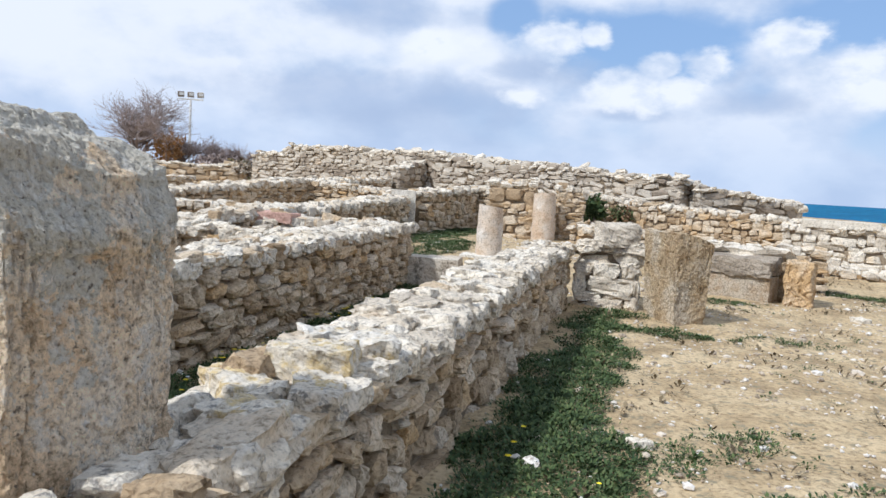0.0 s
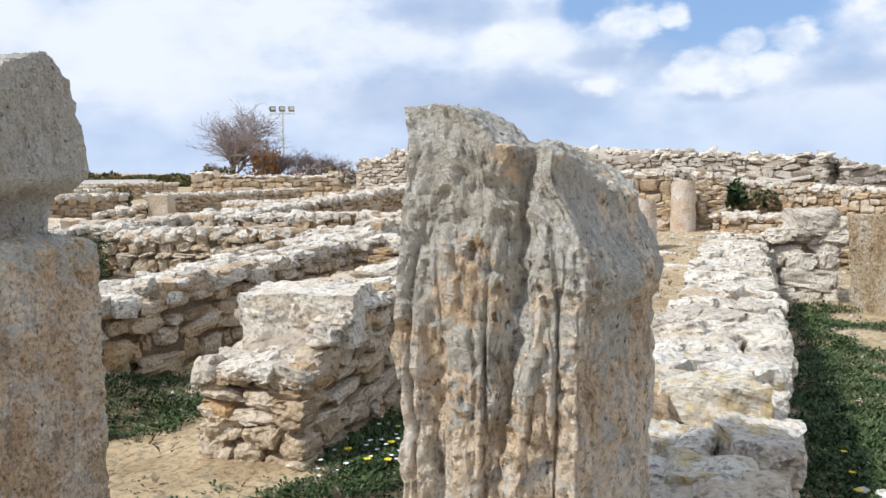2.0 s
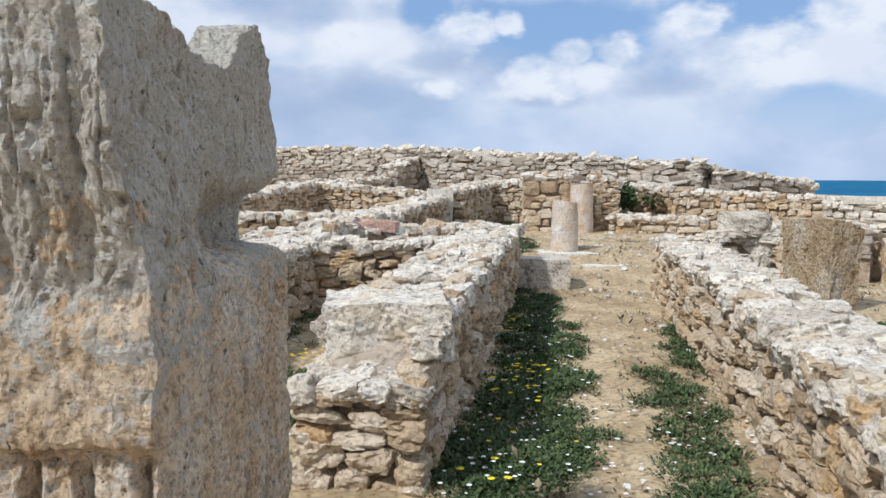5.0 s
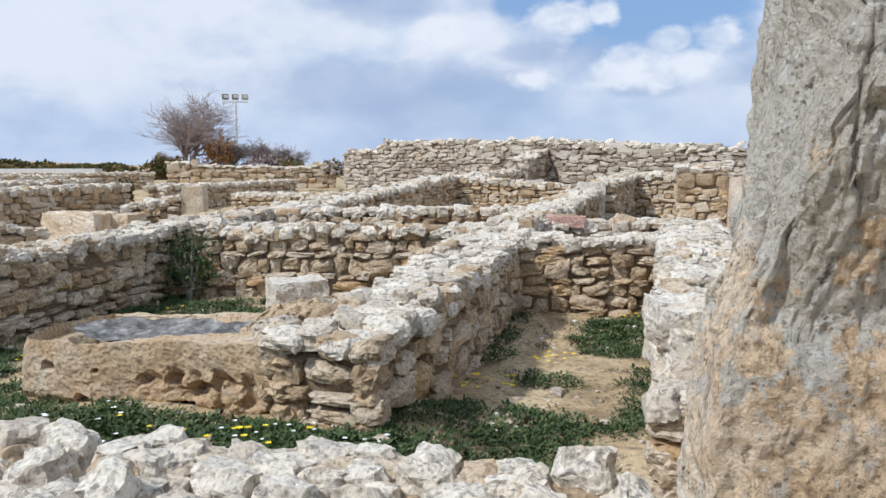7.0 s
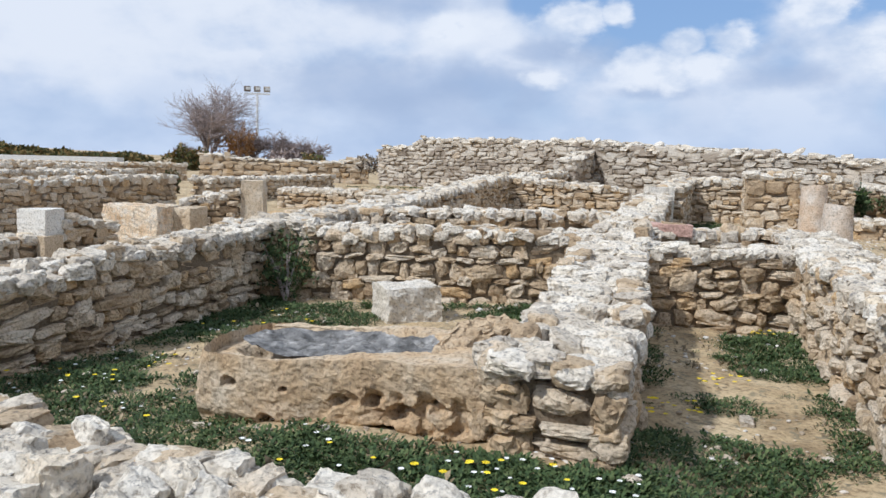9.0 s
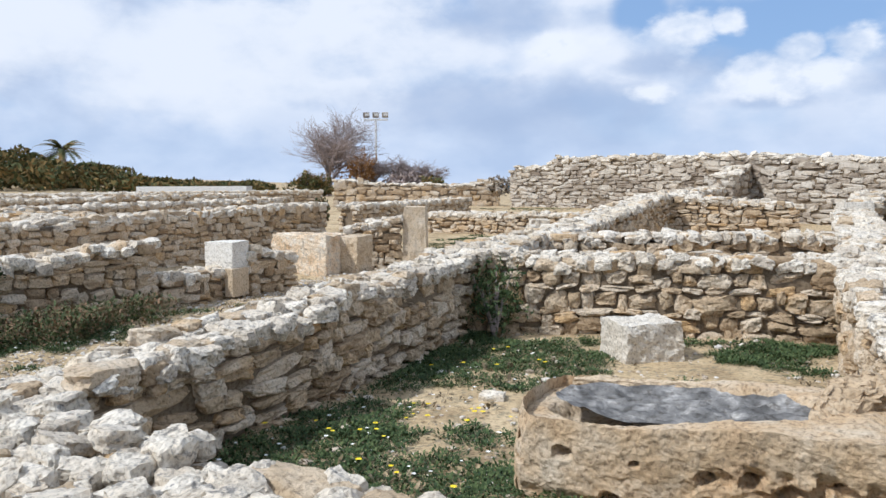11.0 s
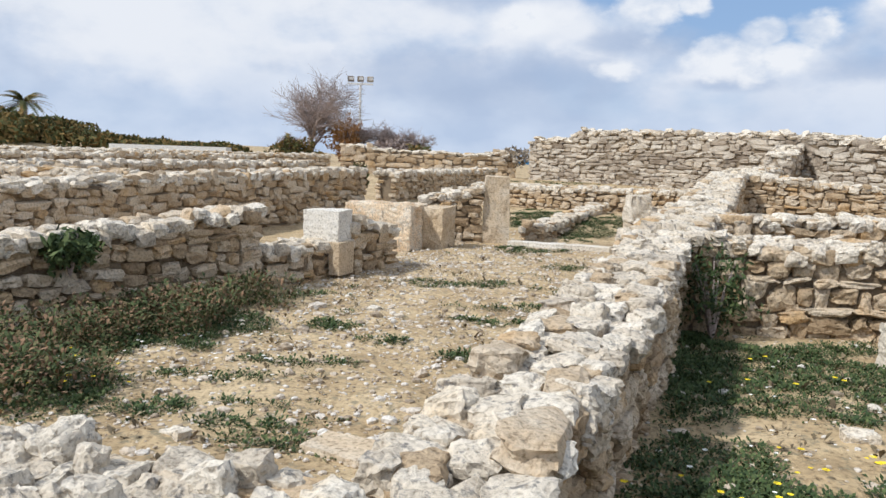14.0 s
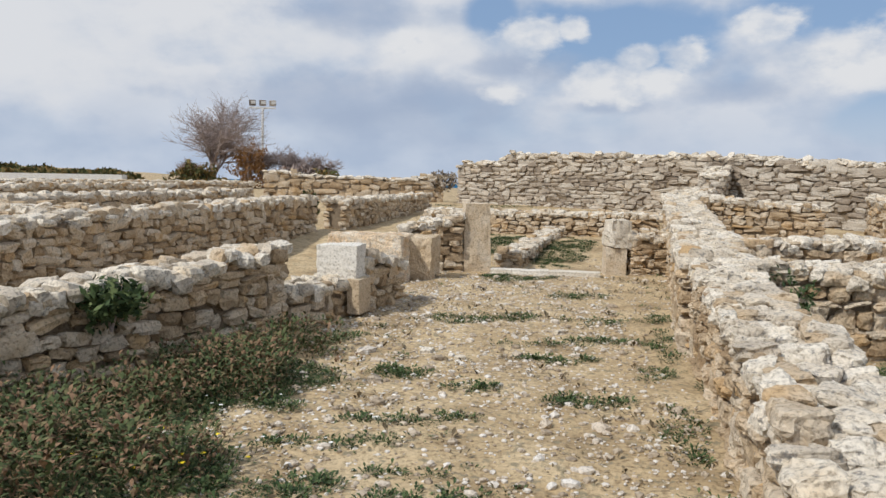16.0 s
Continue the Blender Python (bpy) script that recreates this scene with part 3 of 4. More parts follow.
wall("wall_shrub_low", [(1.3, 17.2, 0.62), (3.0, 16.6, 0.60)], 0.5, "low rubble limestone wall with tan stones", near=False)
wall("wall_yard", [(1.05, 10.4, 0.72), (1.82, 10.3, 0.76)], 0.55, "rubble limestone wall end beside a standing block", course=0.14, length=0.26, ends="B", fine=True, face=STONE_TOP)
wall("wall_yard_bench", [(2.95, 12.75, 0.58), (4.1, 12.1, 0.60)], 0.5, "low limestone bench with a shaded front", course=0.2, length=0.6)
wall("wall_yard_terrace", [(2.3, 13.4, 0.70), (4.9, 13.0, 0.66)], 0.4, "low rubble terrace edge", near=False)
wall("wall_yard_far", [(5.2, 16.2, 0.95), (9.5, 14.6, 1.0)], 0.5, "limestone wall with large flat cap stones", near=False, course=0.12, length=0.25, face=STONE_TOP)
wall("wall_yard_low", [(5.2, 15.2, 0.28), (9.5, 13.7, 0.28)], 0.4, "low rubble footing", near=False)

# ---- standing stones and cut blocks ----


def carved(q, out, deep, seed, pits=1.0):
    """Weathering of a soft shelly stone: vertical runnels, hollows and small pits, as a distance inwards."""
    off = Vector((seed * 3.1, seed * 7.7, 0))
    side = 1.0 - abs(out.z)
    run = noise.noise(Vector((q.x * 15, q.y * 15, q.z * 1.5)) + off)
    patchy = min(1.0, max(0.0, 0.55 + 1.6 * noise.noise(q * 2.6 + off)))
    groove = max(0.0, 1 - abs(run) / 0.12) ** 1.3 * patchy * side
    fine = max(0.0, 1 - abs(noise.noise(Vector((q.x * 36, q.y * 36, q.z * 5)) + off)) / 0.2) * side
    hole = max(0.0, noise.noise(q * 55 + off) - 0.15)
    return pits * (deep * groove + 0.007 * fine * patchy + 0.022 * hole)


def weathered(name, x, y, z, size, turn, label, seed, bend, deep, calm=(9.0, 9.1), cuts=112, mat=None, category="standing stone"):
    bm = bmesh.new()
    bmesh.ops.create_cube(bm, size=2.0)
    bmesh.ops.subdivide_edges(bm, edges=bm.edges[:], cuts=cuts, use_grid_fill=True)
    w, d, h = size
    off = Vector((seed * 13.7, seed * 5.1, seed * 9.3))
    for v in bm.verts:
        p = v.co.copy()
        n = sum(abs(c) ** 10 for c in p) ** 0.1
        out = Vector([c ** 9 for c in p]).normalized()
        p = p * (0.93 + 0.07 / n)
        q = Vector(bend(p.x * w / 2, p.y * d / 2, (p.z + 1) * h / 2))
        q += noise.noise_vector(q * 5 + off) * 0.014 + noise.noise_vector(q * 17 + off) * 0.008 + noise.noise_vector(q * 34 + off) * 0.007 + noise.noise_vector(q * 75 + off) * 0.004
        v.co = q - out * carved(q, out, deep, seed, 0.15 if calm[0] < q.z < calm[1] and p.y < -0.4 * d else 1.0)
    me = bpy.data.meshes.new(name)
    bm.to_mesh(me)
    bm.free()
    me.materials.append(mat or SHELLY)
    ob = new(name, me)
    ob.matrix_world = pose(x, y, z, 0, 0, turn)
    return tagged(ob, label, category)


def slab_east():
    """Weathered slab with a deep split down its front; the top steps down towards its rounded edge."""
    def bend(x, y, z):
        k = float(smooth(1.0, 1.5, z))
        u, v = x / 0.39 + 0.5, y / 0.54 + 0.5
        right = 0.215 - 0.12 * max(0.0, 1 - v * 1.5) ** 1.3 + 0.02 * float(smooth(1.22, 1.3, z)) - 0.05 * float(smooth(1.36, 1.5, z))
        left = -0.2 + 0.065 * v + 0.02 * float(smooth(1.3, 1.45, z))
        xx = left + (right - left) * u
        split = 0.05 * max(0.0, 1 - abs(xx + 0.01 - 0.09 * (z - 1.1)) / 0.035) * float(smooth(0.6, 1.1, z)) * max(0.0, 1 - 2 * v)
        split += 0.03 * max(0.0, 1 - abs(xx + 0.13) / 0.03) * (1 - float(smooth(1.0, 1.25, z))) * max(0.0, 1 - 2 * v)
        panel = 0.03 * float(smooth(0.0, 0.05, xx)) * (1 - float(smooth(1.18, 1.30, z))) * max(0.0, 1 - 2 * v)
        drop = 0.065 * float(smooth(-0.10, 0.0, xx)) + 0.13 * float(smooth(0.04, 0.21, xx)) * (1 - 0.45 * v)
        return xx, y + split + panel, z - k * drop
    return weathered("standing_stone", -0.655, 2.685, -0.03, (0.39, 0.54, 1.525), -1, "weathered shelly sandstone slab with deep vertical splits", 3, bend, 0.018)


def slab_west():
    """Tall slab: a smooth band over a fluted foot, a notched side and an overhanging broken head."""
    def bend(x, y, z):
        k = z / 1.74
        u, v = (x + 0.16) / 0.32, (y + 0.5) / 1.0
        left = -0.215 + 0.15 * (1 - 0.8 * v) * float(smooth(0.98, 1.62, z)) + 0.37 * max(0.0, v - 0.2)
        notch = float(smooth(1.19, 1.23, z)) * (1 - float(smooth(1.30, 1.42, z)))
        right = 0.145 + 0.07 * v - 0.15 * float(smooth(0.25, 0.7, v)) * notch - (0.04 - 0.005 * v) * float(smooth(1.2, 1.5, z))
        right -= 0.03 * max(0.0, 1 - abs(v - 0.55) / 0.03) * float(smooth(0.8, 0.9, z)) * (1 - float(smooth(1.20, 1.24, z)))
        xx = left + (right - left) * u
        back = 1.0 - 0.08 * notch - 0.05 * float(smooth(1.55, 1.74, z))
        front = 0.03 - 0.10 * float(smooth(1.15, 1.6, z)) - 0.035 * float(smooth(0.90, 0.93, z)) * (1 - float(smooth(1.12, 1.2, z)))
        yy = front + (back - front) * v
        flute = 0.045 * max(0.0, math.sin(xx * 62 + 1.2 * math.sin(z * 3))) ** 2 * max(0.0, 1 - 8 * v) * (1 - float(smooth(0.86, 0.92, z)))
        rib = 0.016 * max(0.0, math.sin(xx * 40 + 1.5 * math.sin(z * 2.3))) ** 3 * max(0.0, 1 - 8 * v) * float(smooth(1.16, 1.24, z))
        crown = float(smooth(0.92, 1.0, k)) * 0.06 * max(0.0, math.sin((v - 0.2) * 4.6))
        lift = 0.09 * float(smooth(0.8, 1.0, k)) * float(smooth(0.6, 0.75, v)) * (1 - 0.8 * float(smooth(0.88, 1.0, v)))
        return xx, yy + flute + rib, z - crown + lift
    return weathered("standing_stone", -2.485, 2.58, -0.03, (0.32, 1.0, 1.74), 3, "tall eroded sandstone slab with an overhanging broken head", 8, bend, 0.014, (0.92, 1.16))


slab_east()
slab_west()

block("boulder", -2.16, 5.06, 0.49, (0.62, 0.44, 0.30), 6, STONE_TOP, "large pale limestone boulder on the end of a rubble wall", "boulder", cuts=9, rough=0.03, square=0.8, seed=5)
for k, (x, y, z, w) in enumerate([(-0.22, 3.62, 0.62, 0.30), (-0.10, 3.88, 0.63, 0.24), (-0.36, 3.78, 0.62, 0.22), (-0.14, 3.40, 0.60, 0.20), (-0.42, 3.42, 0.58, 0.24), (-0.28, 3.16, 0.56, 0.22), (-0.30, 4.02, 0.64, 0.2)]):
    block("lichen_stone", x, y, z, (w, w * 0.8, w * 0.42), 35 * k, LICHEN_STONE, "yellow lichen-stained stone bedded on a rubble wall", "stone", cuts=9, rough=0.03, square=0.55, seed=60 + k)
block("boulder", 1.50, 10.22, 0.72, (0.46, 0.42, 0.27), 12, STONE_TOP, "large white limestone boulder on a wall end", "boulder", cuts=8, rough=0.035, square=0.75, seed=7)
weathered("standing_block", 2.10, 9.58, -0.03, (0.42, 0.70, 1.0), 22, "tan eroded sandstone block standing beside a wall", 9,
          lambda x, y, z: (x * (0.86 + 0.2 * z), y * (0.9 + 0.12 * z), z - 0.10 * float(smooth(0.8, 1.0, z)) * (0.5 + x / 0.42) ** 2), 0.03, cuts=52, mat=TAN_STONE, category="stone block")
block("pier", 4.08, 11.62, -0.03, (0.34, 0.46, 0.60), -25, STONE_FACE, "pale limestone pier at the end of a bench", "stone block", cuts=18, rough=0.06, square=0.72, seed=10)
block("bench_front", 3.36, 11.98, -0.03, (1.0, 0.40, 0.37), -33, BROWN_STONE, "brown smooth front stone of a low bench", "stone block", cuts=10, rough=0.01, square=0.95, seed=40)
block("stone_slab", 3.37, 12.05, 0.34, (1.06, 0.62, 0.24), -33, STONE_DARK, "flat grey limestone slab on a low bench", "stone slab", cuts=16, rough=0.045, square=0.8, seed=11)
block("cut_block", -5.44, 8.66, -0.02, (0.54, 0.44, 0.34), 33, WHITE_BLOCK, "pale cut limestone block standing on the floor", "stone block", cuts=16, rough=0.024, square=0.84, seed=12)
block("door_block", -10.88, 10.85, 0.36, (0.44, 0.36, 0.39), -4, WHITE_BLOCK, "smooth white cut block on a low doorway sill", "stone block", cuts=12, rough=0.012, square=0.92, seed=13)
block("door_block", -10.66, 10.72, 0.05, (0.13, 0.30, 0.36), -12, TAN_BLOCK, "tan cut jamb stone below a white block", "stone block", cuts=6, rough=0.01, square=0.95, seed=14)
block("rough_block", -11.15, 13.78, -0.03, (1.1, 0.62, 0.70), -8, SHELLY, "large rough sandstone block beside a doorway", "stone block", cuts=14, rough=0.035, square=0.88, seed=15)
block("rough_block", -10.42, 14.05, -0.03, (0.38, 0.5, 0.66), -8, TAN_BLOCK, "tan sandstone block leaning by a wall", "stone block", cuts=10, rough=0.03, square=0.88, seed=16)
block("upright_block", -9.72, 15.22, -0.03, (0.42, 0.42, 1.12), 12, TAN_BLOCK, "upright pale sandstone jamb block of a doorway", "stone block", cuts=12, rough=0.018, square=0.93, seed=17,
      shape=lambda x, y, z: (x * (1.05 - 0.12 * z), y, z))
block("upright_block", -7.5, 15.3, -0.03, (0.32, 0.34, 0.46), 5, TAN_BLOCK, "tan cut jamb stone at a doorway", "stone block", cuts=8, rough=0.012, square=0.94, seed=18)
block("boulder", -7.46, 15.3, 0.42, (0.34, 0.32, 0.44), 20, WHITE_BLOCK, "pale eroded stone on a door jamb", "boulder", cuts=8, rough=0.04, square=0.78, seed=19)
block("threshold_slab", -9.0, 15.0, -0.02, (0.9, 0.3, 0.09), -4, WHITE_BLOCK, "worn pale threshold slab in the court doorway", "threshold", cuts=8, rough=0.012, square=0.92, seed=20)
block("threshold_slab", -8.15, 14.95, -0.02, (0.8, 0.3, 0.09), -3, WHITE_BLOCK, "worn pale threshold slab in the court doorway", "threshold", cuts=8, rough=0.012, square=0.92, seed=21)
block("kerb_block", -0.75, 10.95, 0.0, (0.66, 0.5, 0.38), -2, ERODED, "grey weathered kerb block across the passage", "stone block", cuts=10, rough=0.02, square=0.93, seed=22)
block("upright_block", -2.23, 16.6, 0.2, (0.5, 0.35, 0.95), 8, WHITE_BLOCK, "white limestone jamb stone at an inner room", "stone block", cuts=10, rough=0.02, square=0.88, seed=23)
block("pink_slab", -2.82, 10.62, 0.72, (0.52, 0.35, 0.13), -5, PINK, "pink mortar fragment lying on a rubble wall", "slab", cuts=8, rough=0.012, square=0.88, seed=24)
block("cap_slab", 6.1, 15.85, 0.93, (1.3, 0.5, 0.14), -20, WHITE_BLOCK, "flat cap stone on a wall above the sea", "stone slab", cuts=8, rough=0.012, square=0.85, seed=25)
block("cap_slab", 7.6, 15.3, 0.95, (1.2, 0.5, 0.13), -20, WHITE_BLOCK, "flat cap stone on a wall above the sea", "stone slab", cuts=8, rough=0.012, square=0.85, seed=26)
block("paving_slab", 0.1, 12.3, 0.06, (0.8, 0.6, 0.10), 5, WHITE_BLOCK, "pale paving slab before a column", "paving slab", cuts=8, rough=0.012, square=0.9, seed=27)
block("paving_slab", -0.15, 13.1, 0.14, (0.9, 0.7, 0.12), -4, WHITE_BLOCK, "pale paving slab under a column", "paving slab", cuts=8, rough=0.012, square=0.9, seed=28)


def column(x, y, z, radius, height, label, seed):
    """A broken column shaft with a rubbed, uneven top."""
    bm = bmesh.new()
    rings, sides = 16, 28
    rows = []
    for i in range(rings + 1):
        k = i / rings
        r = radius * (1.06 - 0.10 * k)
        row = []
        for j in range(sides):
            a = 2 * math.pi * j / sides
            q = Vector((r * math.cos(a), r * math.sin(a), k * height + (k > 0.99) * 0.03 * math.sin(a + seed)))
            row.append(bm.verts.new(q + noise.noise_vector(q * 7 + Vector((seed, 0, 0))) * 0.014))
        rows.append(row)
    for a, b in zip(rows, rows[1:]):
        for j in range(sides):
            bm.faces.new((a[j], a[(j + 1) % sides], b[(j + 1) % sides], b[j]))
    bm.faces.new(rows[0][::-1])
    bm.faces.new(rows[-1])
    me = bpy.data.meshes.new("column")
    bm.to_mesh(me)
    bm.free()
    me.materials.append(COLUMN_STONE)
    ob = new("column", me)
    ob.matrix_world = pose(x, y, z)
    return tagged(ob, label, "column", "broken columns")


column(-0.19, 13.1, 0.24, 0.20, 0.78, "short broken limestone column shaft on a slab", 4)
column(0.68, 17.05, 0.24, 0.235, 1.0, "broken tan column shaft beside a coursed wall", 9)


def trough():
    """Low clay-rendered basin: thick walls, an oval hollow lined in grey, a raised broken lip at one end."""
    ob = thing("trough", -5.1, 5.5, 0.10, "low clay-rendered stone trough with an oval grey basin", "trough", turn=-4)
    def hollow(x, y):
        e = ((x + 0.04) / 0.60) ** 2 + ((y - 0.02) / 0.31) ** 2
        return float(1 - smooth(0.75, 1.1, e))
    DENTS = [(-0.72, 0.27, 0.04), (-0.70, 0.18, 0.03), (-0.50, 0.25, 0.045), (-0.20, 0.24, 0.02), (0.07, 0.20, 0.05), (0.24, 0.20, 0.045), (0.38, 0.16, 0.07), (0.58, 0.20, 0.05), (0.30, 0.05, 0.06), (-0.30, 0.07, 0.05)]

    def bend(x, y, z):
        if x < -0.5:
            x += 0.10 * (y / 0.4) ** 2 * float(smooth(0.5, 0.79, -x)) + 0.05 * (z / 0.4) ** 3 * float(smooth(0.6, 0.79, -x))
        if y < -0.3:
            y += sum(0.07 * float(smooth(0.0, 0.5, 1 - math.hypot((x - u) / r, (z - w) / r / 0.8))) for u, w, r in DENTS)
            worn = float(smooth(-0.1, 0.35, x)) * (1 - float(smooth(0.20, 0.28, z)))
            y += worn * 0.055 * float(smooth(-0.1, 0.2, noise.noise(Vector((x * 11, 3.0, z * 15)))))
            y += 0.03 * (1 - float(smooth(0.03, 0.10, z))) * (1 + noise.noise(Vector((x * 6, 1.0, 0.0))))
        low = 1.0 if z > 0.385 else 0.0
        lip = 0.05 * math.sin(3 * x + 0.6) + 0.03 * float(smooth(0.4, 0.7, x))
        return x, y + 0.02 * math.sin(6 * x) * (y < 0), z - low * 0.09 * hollow(x, y) + low * (lip - 0.03)
    body = part("body", block_bm(1.58, 0.80, 0.40, cuts=92, rough=0.013, square=0.93, seed=31, shape=bend, freq=5), BASIN, ob)
    bm = bmesh.new()
    rows = []
    for i in range(17):
        rr = i / 16
        rows.append([bm.verts.new((-0.02 + 0.60 * rr * math.cos(a), 0.03 + 0.32 * rr * math.sin(a), 0.352 + 0.035 * rr ** 4 + 0.012 * math.sin(3 * rr * math.cos(a)) + 0.03 * noise.noise(Vector((rr * math.cos(a) * 5, rr * math.sin(a) * 4, 0))) + 0.02 * noise.noise(Vector((rr * math.cos(a) * 14, rr * math.sin(a) * 9, 3)))))
                     for a in [2 * math.pi * j / 48 for j in range(48)]])
    for a, b in zip(rows, rows[1:]):
        for j in range(48):
            bm.faces.new((a[j], b[j], b[(j + 1) % 48], a[(j + 1) % 48]))
    part("lining", bm, BASIN_IN, ob, "dark grey mortar lining")
    lip = part("lip", block_bm(0.17, 0.54, 0.26, cuts=26, rough=0.045, square=0.6, seed=33, freq=6, shape=lambda x, y, z: (x + 0.12 * (y / 0.27) ** 2, y, z * (0.72 + 0.5 * y))), TAN_BLOCK, ob, "raised broken stone lip")
    lip.matrix_basis = pose(0.60, 0.10, 0.30, 10, 10, -34)
    rim = part("rim", block_bm(0.95, 0.07, 0.06, cuts=24, rough=0.02, square=0.6, seed=34, freq=8, shape=lambda x, y, z: (x, y - 0.25 * x * x, z)), TAN_BLOCK, ob, "bleached back rim")
    rim.matrix_basis = pose(-0.12, 0.38, 0.325, 0, 0, -3)


trough()

# ---- plants ----


def leaf_shape(n, seed, spread, height, size):
    """A rosette of n small pointed leaves, as triangles."""
    r = np.random.default_rng(seed)
    V, Fc = [], []
    for k in range(n):
        a = r.uniform(0, 2 * math.pi)
        d = r.uniform(0.1, 1) * spread
        lean = r.uniform(-0.2, 1.2)
        base = np.array([d * math.cos(a), d * math.sin(a), r.uniform(0.0, 1.0) * height])
        out = np.array([math.cos(a), math.sin(a), 0])
        side = np.array([-math.sin(a), math.cos(a), 0])
        ln = size * r.uniform(0.7, 1.3)
        tip = base + out * ln * math.cos(lean) + np.array([0, 0, ln * math.sin(lean)])
        mid = (base + tip) / 2 + np.array([0, 0, 0.15 * ln])
        w = ln * 0.24
        i = len(V)
        V += [base, mid + side * w, mid - side * w, tip]
        Fc += [(i, i + 1, i + 2), (i + 1, i + 3, i + 2)]
    return np.array(V), np.array(Fc)


def scatter(name, shapes, P, scale, mat, label, category, tilt=0.2):
    """Many copies of small shapes at points P, joined into one sheet of stuff."""
    vs, fs, n = [], [], 0
    pick = rng.integers(len(shapes), size=len(P))
    turn = rng.uniform(0, 2 * math.pi, len(P))
    for i, (v, f) in enumerate(shapes):
        sel = np.where(pick == i)[0]
        if not len(sel):
            continue
        c, s = np.cos(turn[sel]), np.sin(turn[sel])
        k = scale[sel]
        X = (v[None, :, 0] * c[:, None] - v[None, :, 1] * s[:, None]) * k[:, None] + P[sel, 0][:, None]
        Y = (v[None, :, 0] * s[:, None] + v[None, :, 1] * c[:, None]) * k[:, None] + P[sel, 1][:, None]
        Zc = v[None, :, 2] * k[:, None] + P[sel, 2][:, None]
        vs.append(np.stack([X, Y, Zc], 2).reshape(-1, 3))
        fs.append((f[None] + (np.arange(len(sel)) * len(v))[:, None, None]).reshape(-1, 3) + n)
        n += len(sel) * len(v)
    return tagged(new(name, mesh(name, np.concatenate(vs), np.concatenate(fs), mat)), label, category, kind="stuff")


